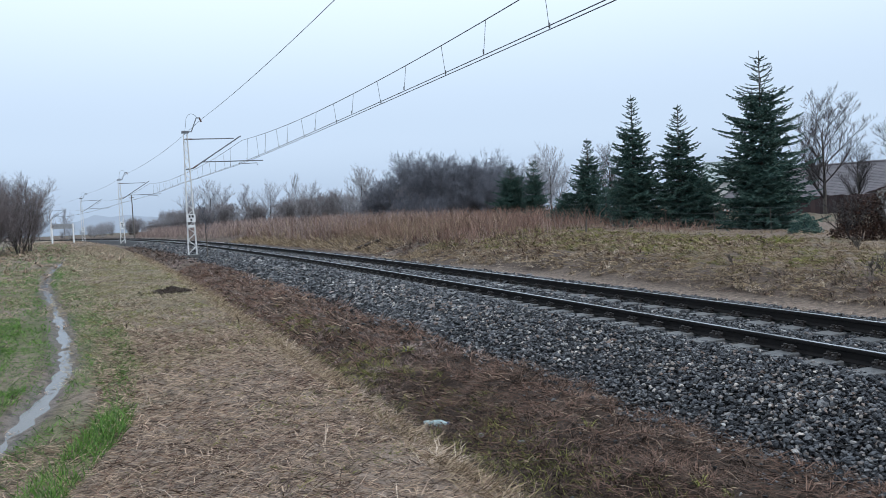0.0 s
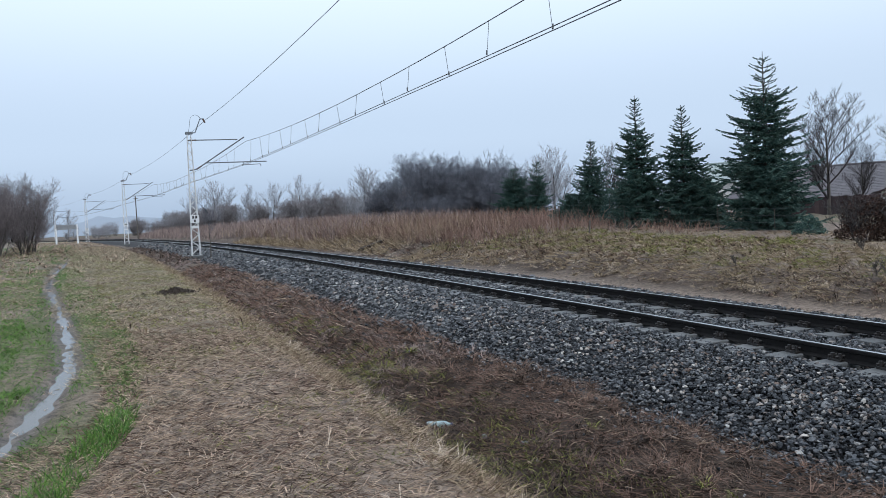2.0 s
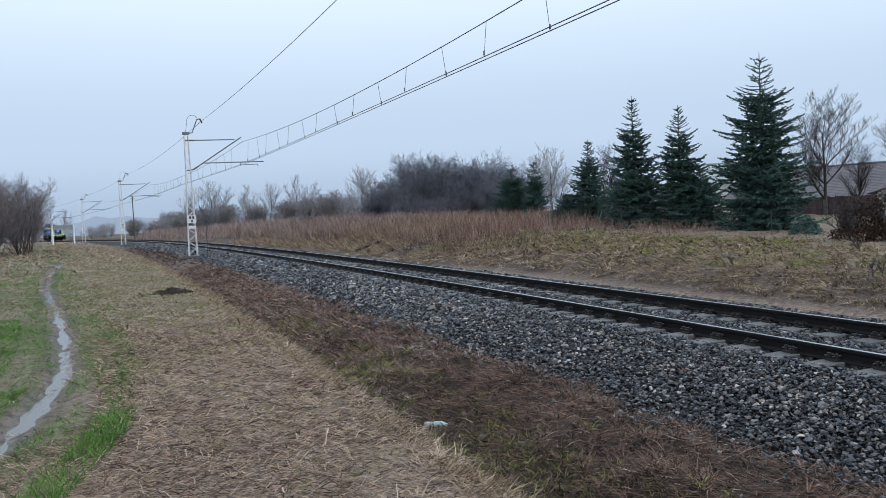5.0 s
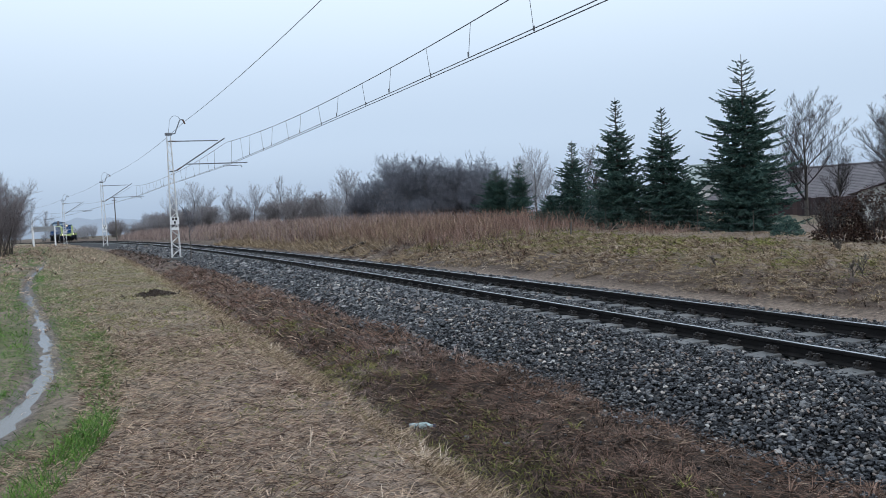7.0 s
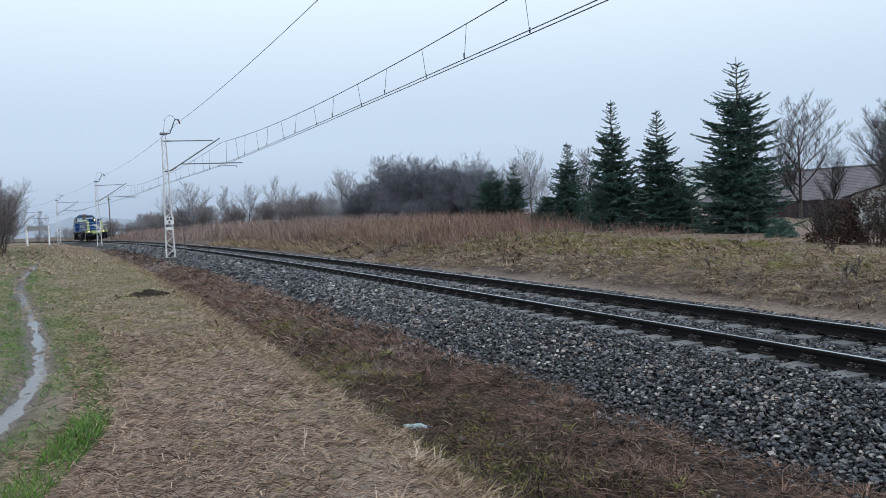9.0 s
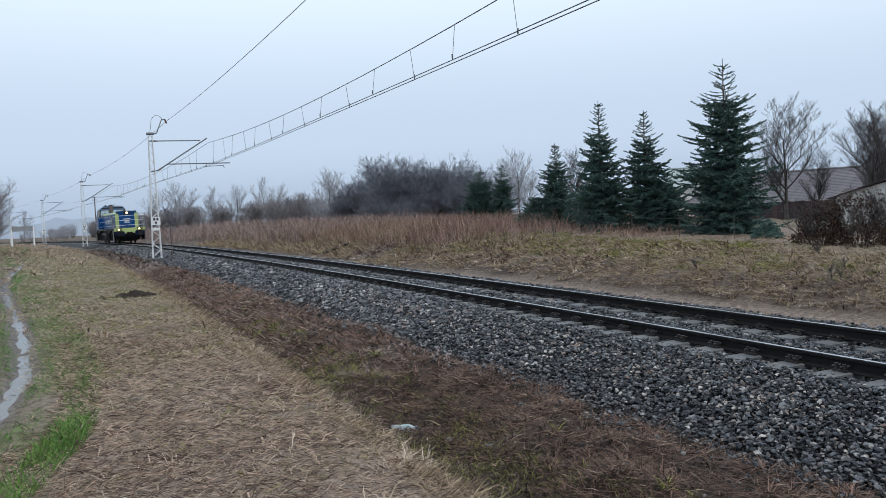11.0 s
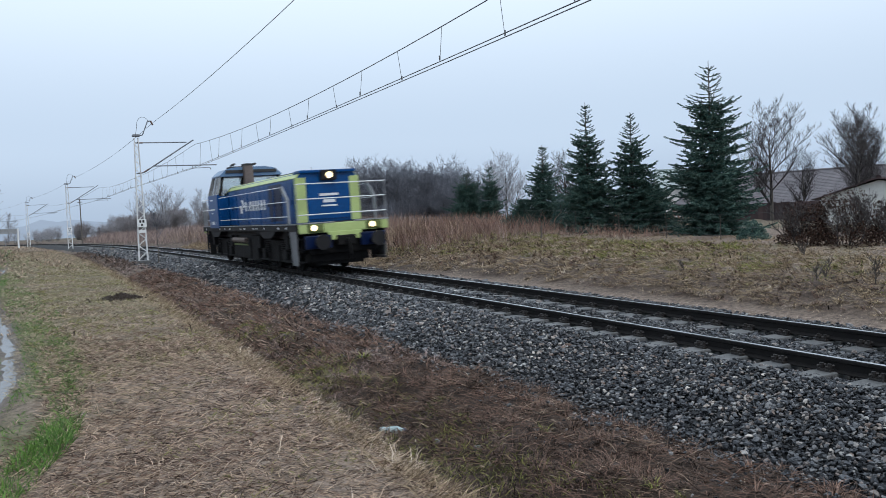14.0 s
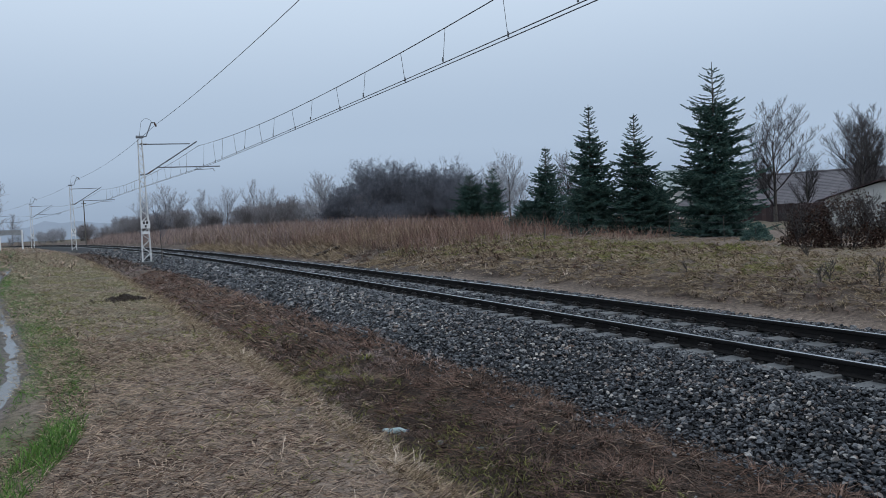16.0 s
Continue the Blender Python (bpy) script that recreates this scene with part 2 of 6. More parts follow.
def ground_material():
    """Soil and turf; the cover attribute says how green (r), how dark with weeds and painted ditch shade (g) and how
    gravelly (b) the turf is.
    """
    m = bpy.data.materials.new("winter_turf")
    m.use_nodes = True
    n, l = m.node_tree.nodes, m.node_tree.links
    p = n["Principled BSDF"]
    tc, at = n.new("ShaderNodeTexCoord"), n.new("ShaderNodeAttribute")
    at.attribute_name = "cover"
    sp = n.new("ShaderNodeSeparateColor")
    l.new(at.outputs["Color"], sp.inputs[0])
    noises = []
    for sc, det in ((0.9, 6), (11, 6), (70, 3)):
        x = n.new("ShaderNodeTexNoise")
        x.inputs["Scale"].default_value, x.inputs["Detail"].default_value = sc, det
        l.new(tc.outputs["Object"], x.inputs["Vector"])
        noises.append(x)
    fine = n.new("ShaderNodeMix")
    fine.data_type = "FLOAT"
    fine.inputs["Factor"].default_value = 0.5
    l.new(noises[1].outputs["Fac"], fine.inputs[2]), l.new(noises[2].outputs["Fac"], fine.inputs[3])

    def tint(low, high):
        r = n.new("ShaderNodeValToRGB")
        r.color_ramp.elements[0].position, r.color_ramp.elements[1].position = 0.35, 0.66
        r.color_ramp.elements[0].color, r.color_ramp.elements[1].color = (*low, 1), (*high, 1)
        l.new(fine.outputs[0], r.inputs[0])
        return r.outputs[0]

    col = tint((0.055, 0.041, 0.034), (0.36, 0.28, 0.222))
    for chan, low, high in (("Red", (0.035, 0.048, 0.014), (0.13, 0.15, 0.05)),
                            ("Green", (0.011, 0.008, 0.006), (0.075, 0.05, 0.039)),
                            ("Blue", (0.07, 0.07, 0.075), (0.24, 0.235, 0.23))):
        mx = n.new("ShaderNodeMix")
        mx.data_type = "RGBA"
        edge = n.new("ShaderNodeMath")
        edge.operation = "MULTIPLY_ADD"
        edge.inputs[1].default_value = 0.7
        l.new(noises[0].outputs["Fac"], edge.inputs[0])
        edge.inputs[2].default_value = -0.35
        fac = n.new("ShaderNodeMath")
        fac.use_clamp = True
        l.new(sp.outputs[chan], fac.inputs[0]), l.new(edge.outputs[0], fac.inputs[1])
        gate = n.new("ShaderNodeMath")
        gate.operation, gate.use_clamp = "MULTIPLY", True
        sharp = n.new("ShaderNodeMath")
        sharp.operation, sharp.use_clamp = "MULTIPLY", True
        sharp.inputs[1].default_value = 4
        l.new(sp.outputs[chan], sharp.inputs[0])
        l.new(fac.outputs[0], gate.inputs[0]), l.new(sharp.outputs[0], gate.inputs[1])
        l.new(gate.outputs[0], mx.inputs["Factor"]), l.new(col, mx.inputs[6])
        l.new(tint(low, high), mx.inputs[7])
        col = mx.outputs[2]
    l.new(col, p.inputs["Base Color"])
    p.inputs["Roughness"].default_value = 0.85
    p.inputs["Specular IOR Level"].default_value = 0.25
    b = n.new("ShaderNodeBump")
    b.inputs["Strength"].default_value, b.inputs["Distance"].default_value = 0.8, 0.04
    l.new(fine.outputs[0], b.inputs["Height"])
    l.new(b.outputs[0], p.inputs["Normal"])
    return m


M["ground"] = ground_material()


def stone_material():
    """Most stones dark blue-grey and wet, a few pale or reddish; tones stretched to paint in gap shade and bright tops.
    """
    m = surf("ballast_stone", (0.5, 0.5, 0.5), (1.0, 1.0, 1.0), 25, 0.42, bump=0.3, gloss=0.28)
    n, l = m.node_tree.nodes, m.node_tree.links
    p = n["Principled BSDF"]
    shade = p.inputs["Base Color"].links[0].from_socket
    geo, ramp_, mul = n.new("ShaderNodeNewGeometry"), n.new("ShaderNodeValToRGB"), n.new("ShaderNodeMix")
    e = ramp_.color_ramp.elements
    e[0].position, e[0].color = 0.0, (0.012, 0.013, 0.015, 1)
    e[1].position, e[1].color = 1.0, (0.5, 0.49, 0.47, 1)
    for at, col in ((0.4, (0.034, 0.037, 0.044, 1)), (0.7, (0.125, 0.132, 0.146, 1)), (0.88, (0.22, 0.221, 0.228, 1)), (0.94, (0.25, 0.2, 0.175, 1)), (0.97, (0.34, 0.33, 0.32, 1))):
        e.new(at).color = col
    mul.data_type, mul.blend_type = "RGBA", "MULTIPLY"
    mul.inputs["Factor"].default_value = 1.0
    l.new(geo.outputs["Random Per Island"], ramp_.inputs[0])
    l.new(ramp_.outputs[0], mul.inputs[6]), l.new(shade, mul.inputs[7])
    l.new(mul.outputs[2], p.inputs["Base Color"])
    return m


M["stone"] = stone_material()
M["pale_stone"] = surf("pale_brownish_stone", (0.16, 0.115, 0.095), (0.5, 0.46, 0.42), 3, 0.5, bump=0.3, vary="island", spread=0.35, gloss=0.3)


# ---- the line: s runs along the track away from the camera, c across it (negative on the camera's side) ----
PHI, CURVE, OFF = 0.39817, 0.00098113, 7.40746
GAUGE, CANT = 1.507, 0.038


def on_line(s, c):
    th = PHI + CURVE * s
    x = OFF * np.cos(PHI) + (np.cos(th) - np.cos(PHI)) / CURVE
    y = OFF * np.sin(PHI) + (np.sin(th) - np.sin(PHI)) / CURVE
    lat = c + GAUGE / 2
    return x + lat * np.cos(th), y + lat * np.sin(th)


def heading(s):
    return math.degrees(PHI + CURVE * s)


def bed(s):
    """Height of the rails' feet."""
    s = np.asarray(s, float)
    t = np.clip(s, 0, 150)
    return EYE - 1.9118 + 0.0074 * np.minimum(s, 150) - 4.657e-5 * t ** 2 - 0.0066 * np.clip(s - 150, 0, 120)


def at_line(s, c, z=0.0, turn=0.0):
    x, y = on_line(s, c)
    return Matrix.Translation((x, y, float(bed(s)) + z)) @ pose(0, 0, 0, 0, 0, heading(s) + turn)


def wobble(x, y, k=0):
    """Cheap smooth unevenness, -1 to 1."""
    return (np.sin(x * 1.7 + y * 0.6 + k) * np.cos(y * 1.3 - x * 0.4 + 2 * k) + 0.6 * np.sin(x * 3.9 - y * 2.7 + 3 * k)
            + 0.4 * np.cos(x * 7.3 + y * 6.1 + k)) / 2


def path_c(s):
    return np.interp(s, [2, 5, 7, 8.6, 10.2, 12.8, 18.4, 24, 29, 34, 44, 60], [-10.6, -9.5, -9.05, -8.85, -8.75, -8.86, -9.28, -9.75, -9.95, -9.9, -9.6, -10.5])


PROFILE_C = [-600, -60, -25, -12, -8, -6.6, -6.2, -5.95, -5.75, -5.4, -5.0, -4.6, -4.1, -3.6, -3.2, -2.9, 2.6, 3.0, 3.7, 4.4, 5.5, 7.0, 9.0, 12, 20, 40, 80, 600]
PROFILE_Z = [0.6, 0.5, 0.35, 0.28, 0.27, 0.25, 0.20, 0.06, -0.2, -0.5, -0.6, -0.52, -0.36, -0.31, -0.37, -0.42, -0.42, -0.16, -0.10, 0.08, 0.36, 0.58, 0.74, 0.8, 0.72, 0.5, 0.3, 0.2]


def ground_z(s, c):
    s, c = np.asarray(s, float), np.asarray(c, float)
    near = np.interp(c, PROFILE_C, PROFILE_Z)
    lift = np.interp(s, [-30, 12, 30, 45, 100, 170], [1, 1, 1.05, 1.2, 1.15, 0.8])
    far_bank = np.where(c > 3.7, -0.10 + (near + 0.10) * lift, near)
    low_bank = np.interp(c, [2.0, 2.2, 2.55, 2.9, 3.5, 4.3, 5.2, 7.0, 9.0, 12, 20, 40, 80, 600], [-0.42, -0.05, -0.02, 0.1, 0.3, 0.44, 0.5, 0.51, 0.5, 0.44, 0.4, 0.36, 0.3, 0.2])
    low_bank = np.where(c > 2.55, low_bank * np.interp(s, [-30, 9, 14, 19], [0.72, 0.78, 0.9, 1.0]), low_bank)
    blend = np.clip((s - 20) / 13, 0, 1)
    z = np.where(c > 2.0, low_bank + (far_bank - low_bank) * blend * blend * (3 - 2 * blend), near)
    x, y = on_line(s, c)
    off_path = np.clip((np.abs(c - path_c(s)) - 0.15) / 0.5, 0.8, 1)
    rough = np.where((c > -2.9) & (c < 2.0), 0.0, np.where(c > 2.8, 0.07, np.where((c > -5.7) & (c < -3), 0.13, np.where(c > 2.0, 0.015, 0.018 * off_path))))
    z = z + rough * wobble(x, y) + rough * 0.5 * wobble(x * 3.1, y * 3.1, 1)
    d = c - path_c(s)
    w = 0.15 + 0.05 * wobble(s * 2.0, c * 0, 2) + 0.014 * np.clip(9 - s, 0, 4)
    z = z - 0.09 * np.exp(-(d / w) ** 2) * (1 + 0.22 * wobble(x * 2.7, y * 2.7, 6)) * np.clip((62 - s) / 20, 0, 1)
    return bed(s) + z


def mesh_of(name, verts, faces, mats, smooth=False):
    """A mesh from arrays: verts (n, 3), faces (m, k)."""
    me = bpy.data.meshes.new(name)
    verts, faces = np.asarray(verts, np.float32), np.asarray(faces, np.int32)
    m, k = faces.shape
    me.vertices.add(len(verts))
    me.vertices.foreach_set("co", verts.ravel())
    me.loops.add(m * k)
    me.loops.foreach_set("vertex_index", faces.ravel())
    me.polygons.add(m)
    me.polygons.foreach_set("loop_start", np.arange(0, m * k, k, dtype=np.int32))
    me.polygons.foreach_set("use_smooth", np.full(m, smooth))
    for x in (mats if isinstance(mats, (list, tuple)) else [mats]):
        me.materials.append(x)
    me.update(calc_edges=True)
    me.validate()
    return me


def build_ground():
    s = np.unique(np.concatenate([np.linspace(-300, -20, 12), np.arange(-20, 0, 0.8), np.arange(0, 16, 0.11), np.arange(16, 40, 0.3),
                                  np.arange(40, 120, 1.2), np.arange(120, 260, 6), np.linspace(260, 900, 14)]))
    c = np.unique(np.concatenate([np.linspace(-600, -60, 9), np.arange(-60, -14, 2.0), np.arange(-14, -2.7, 0.09), np.arange(-2.7, 3, 0.5),
                                  np.arange(3, 12, 0.16), np.arange(12, 60, 2.0), np.linspace(60, 600, 9)]))
    S, C = np.meshgrid(s, c, indexing="ij")
    X, Y = on_line(S, C)
    Z = ground_z(S, C)
    n, m = S.shape
    i = np.arange(n * m).reshape(n, m)
    faces = np.stack([i[:-1, :-1], i[:-1, 1:], i[1:, 1:], i[1:, :-1]], -1).reshape(-1, 4)
    me = mesh_of("ground", np.stack([X, Y, Z], -1).reshape(-1, 3), faces, M["ground"], True)
    d = C - path_c(S)
    blot = wobble(X * 0.6, Y * 0.6, 4)
    green = np.exp(-(d / 0.95) ** 2) * (0.5 + 0.4 * blot) + np.where(C < -9.4, 0.22 + 0.4 * blot, 0) + np.where((C < -6.2) & (C > -9.6), np.clip((S - 9) / 9, 0, 1) * (0.3 + 0.25 * blot), 0) + np.where((C > 5) & (C < 14), 0.14 + 0.3 * blot, 0)
    green = green + np.where((C < -6.5) & (C > -9), 0.12 * blot, 0) + np.where(C > 20, 0.3, 0)
    # the ditch's darkening also paints in the shade below its edge
    dark = np.where((C > -6.0) & (C < -2.7), 0.95 - np.clip((S - 12) / 14, 0, 1) * 0.5, 0) + np.where((C > 2.6) & (C < 4.4), 0.62 + 0.25 * blot, 0) + np.where((C >= 4.4) & (C < 6), 0.35 + 0.3 * blot, 0) + np.where(C >= 6, 0.12 - 0.25 * blot, 0)
    dark = dark + np.where(np.abs(d) < 0.3, 0.25, 0) + np.clip((S - 30) / 40, 0, 0.35) * (C > 4.5)
    gravel = np.where((C > -2.9) & (C < 2.2), 1.0, 0) + np.exp(-(d / (0.2 + 0.05 * blot)) ** 4) * 0.5 * (S < 40)
    green = green * np.where(np.abs(d) < 0.2, 0.3, 1.0)
    col = np.stack([green, dark, gravel, np.ones_like(C)], -1).clip(0, 1).reshape(-1, 4).astype(np.float32)
    me.color_attributes.new("cover", "FLOAT_COLOR", "POINT").data.foreach_set("color", col.ravel())
    tagged(new("ground", me), "damp winter turf with ditch, embankment and footpath beside the railway", "ground", kind="structure")


def build_water():
    s = np.concatenate([np.arange(3, 16, 0.12), np.arange(16, 50, 0.4)])
    d = np.linspace(-0.5, 0.5, 9)
    S, D = np.meshgrid(s, d, indexing="ij")
    C = path_c(S) + D
    X, Y = on_line(S, C)
    Z = bed(S) + 0.27 - 0.068 + 0 * D
    n, m = S.shape
    i = np.arange(n * m).reshape(n, m)
    faces = np.stack([i[:-1, :-1], i[:-1, 1:], i[1:, 1:], i[1:, :-1]], -1).reshape(-1, 4)
    tagged(new("puddle_water", mesh_of("puddle_water", np.stack([X, Y, Z], -1).reshape(-1, 3), faces, M["water"], True)),
           "shallow grey rainwater standing in the trodden footpath", "puddle", kind="structure")


# ---- building blocks ----
def part(name, bm, material, parent, label="", at=None):
    me = bpy.data.meshes.new(name)
    bmesh.ops.recalc_face_normals(bm, faces=bm.faces[:])
    bm.to_mesh(me)
    bm.free()
    me.materials.append(material)
    ob = new(name, me)
    if parent:
        ob.parent = parent
    if at is not None:
        ob.matrix_local = at
    return tagged(ob, label)


def thing(name, label, category, at=None, group="", kind=""):
    e = new(name)
    e.empty_display_size = 0.2
    if at is not None:
        e.matrix_world = at
    return tagged(e, label, category, group, kind)


def box(bm, x0, x1, y0, y1, z0, z1, bevel=0.0):
    r = bmesh.ops.create_cube(bm, size=1, matrix=Matrix.LocRotScale(((x0 + x1) / 2, (y0 + y1) / 2, (z0 + z1) / 2), None, (abs(x1 - x0), abs(y1 - y0), abs(z1 - z0))))
    if bevel:
        edges = list({e for v in r["verts"] for e in v.link_edges})
        bmesh.ops.bevel(bm, geom=edges, offset=bevel, segments=2, affect="EDGES", profile=0.6)
    return bm


def boxes(*rows, bevel=0.0):
    bm = bmesh.new()
    for r in rows:
        box(bm, *r, bevel=bevel)
    return bm


def rod(bm, a, b, r, sides=8, r2=None):
    a, b = Vector(a), Vector(b)
    d = b - a
    m = Matrix.Translation((a + b) / 2) @ d.to_track_quat("Z", "Y").to_matrix().to_4x4()
    bmesh.ops.create_cone(bm, cap_ends=True, segments=sides, radius1=r, radius2=r if r2 is None else r2, depth=d.length, matrix=m)
    return bm


def rods(rows, r, sides=8):
    bm = bmesh.new()
    for a, b in rows:
        rod(bm, a, b, r, sides)
    return bm


def prism(points, y0, y1):
    """A side profile in x and z, drawn out from y0 to y1."""
    bm = bmesh.new()
    a = [bm.verts.new((x, y0, z)) for x, z in points]
    b = [bm.verts.new((x, y1, z)) for x, z in points]
    bm.faces.new(a), bm.faces.new(b[::-1])
    for i in range(len(a)):
        j = (i + 1) % len(a)
        bm.faces.new((a[i], b[i], b[j], a[j]))
    return bm


# ---- railway track ----
RAIL = [(-0.075, 0), (0.075, 0), (0.075, 0.012), (0.012, 0.035), (0.009, 0.105), (0.036, 0.118), (0.036, 0.146), (0.028, 0.155),
        (-0.028, 0.155), (-0.036, 0.146), (-0.036, 0.118), (-0.009, 0.105), (-0.012, 0.035), (-0.075, 0.012)]


def sweep(profile, s, c, lift, parent, name, mat, label=""):
    n = len(profile)
    P, Q = [], []
    for a in s:
        for dx, dz in profile:
            x, y = on_line(a, c + dx)
            P.append((x, y, float(bed(a)) + lift + dz))
    for i in range(len(s) - 1):
        for j in range(n - 1):
            Q.append((i * n + j, i * n + j + 1, (i + 1) * n + j + 1, (i + 1) * n + j))
    ob = new(name, mesh_of(name, P, Q, mat))
    ob.parent = parent
    return tagged(ob, label)


def build_track():
    track = thing("railway_track", "single railway track of dark steel rails on concrete sleepers", "railway track", kind="structure")
    s = list(np.arange(-40, 60, 1.0)) + list(np.arange(60, 330, 4.0))
    for c, lift in ((-GAUGE / 2, 0), (GAUGE / 2, CANT)):
        rail = sweep(RAIL + [RAIL[0]], s, c, lift, track, "rail", M["rail_side"], "dark rusty steel rail")
        sweep([(0.027, 0.157), (-0.027, 0.157)], s, c, lift, rail, "running_surface", M["rail_head"], "bright polished rail head")
    bm = bmesh.new()
    for y0, y1, t0, t1 in ((-1.25, -0.35, 0.0, 0.0), (-0.35, 0.35, -0.03, -0.03), (0.35, 1.25, 0.0, 0.0)):
        box(bm, -0.13, 0.13, y0, y1, -0.18, t0, bevel=0.015)
    src = part("sleeper", bm, M["sleeper"], None)
    sleeper_mesh = src.data
    bpy.data.objects.remove(src)
    bm = bmesh.new()
    box(bm, -0.08, 0.08, -0.035, 0.035, 0.0, 0.025, bevel=0.004)
    for x in (-0.05, 0.05):
        rod(bm, (x, 0, 0.0), (x, 0, 0.085), 0.024, 6)
        rod(bm, (x - 0.02, -0.045, 0.06), (x + 0.02, 0.045, 0.05), 0.016, 5)
    src = part("rail_clip", bm, M["clip"], None)
    clip_mesh = src.data
    bpy.data.objects.remove(src)
    for i in range(-14, 286):
        a = 11.07 + 0.6 * (i - 14)
        ob = new("sleeper", sleeper_mesh)
        ob.parent = track
        x, y = on_line(a, 0.0)
        ob.matrix_local = Matrix.Translation((x, y, float(bed(a)) + CANT / 2 - 0.004)) @ pose(0, 0, 0, 0, 0, heading(a)) @ pose(0, 0, 0, 0, -math.degrees(CANT / GAUGE), 90)
        if 2 < a < 34:
            for c in (-GAUGE / 2 - 0.105, -GAUGE / 2 + 0.105, GAUGE / 2 - 0.105, GAUGE / 2 + 0.105):
                k = new("rail_clip", clip_mesh)
                k.parent = ob
                k.matrix_local = pose(0, -c, 0, 0, 0, 0)


def rock_variants(rng, n=10):
    out = []
    cube = np.array([(x, y, z) for x in (-1, 1) for y in (-1, 1) for z in (-1, 1)], float)
    for _ in range(n):
        out.append(cube * rng.uniform(0.58, 0.92, (8, 1)) + rng.uniform(-0.25, 0.25, (8, 3)))
    quads = np.array([(0, 1, 3, 2), (4, 6, 7, 5), (0, 4, 5, 1), (2, 3, 7, 6), (0, 2, 6, 4), (1, 5, 7, 3)])
    return np.array(out), quads


def pebble_variants(rng, n=14):
    """Rounder broken stones of twenty facets."""
    bm = bmesh.new()
    bmesh.ops.create_icosphere(bm, subdivisions=1, radius=1.0)
    bm.verts.ensure_lookup_table()
    ico = np.array([v.co[:] for v in bm.verts])
    tris = np.array([[v.index for v in f.verts] for f in bm.faces])
    bm.free()
    out = [ico * rng.uniform(0.55, 1.3, (len(ico), 1)) + rng.uniform(-0.28, 0.28, ico.shape) for _ in range(n)]
    return np.array(out), tris


def turns(rng, n):
    q = rng.normal(size=(n, 4))
    q /= np.linalg.norm(q, axis=1, keepdims=True)
    w, x, y, z = q.T
    return np.stack([1 - 2 * (y * y + z * z), 2 * (x * y - z * w), 2 * (x * z + y * w),
                     2 * (x * y + z * w), 1 - 2 * (x * x + z * z), 2 * (y * z - x * w),
                     2 * (x * z - y * w), 2 * (y * z + x * w), 1 - 2 * (x * x + y * y)], -1).reshape(n, 3, 3)


def ballast_z(s, c):
    """Top of the ballast over the foot of the rails."""
    z = np.interp(c, [-3.35, -2.9, -1.75, -1.3, -1.05, -0.9, -0.35, -0.2, 0.2, 0.35, 0.9, 1.05, 1.3, 1.8, 2.5, 2.8, 3.1], [-0.52, -0.38, -0.03, 0.03, 0.015, -0.03, -0.025, 0.015, 0.015, -0.025, -0.02, 0.015, 0.02, -0.01, -0.06, -0.12, -0.2])
    return z + np.where(np.abs(c) < 1.9, CANT / 2 * c, 0)


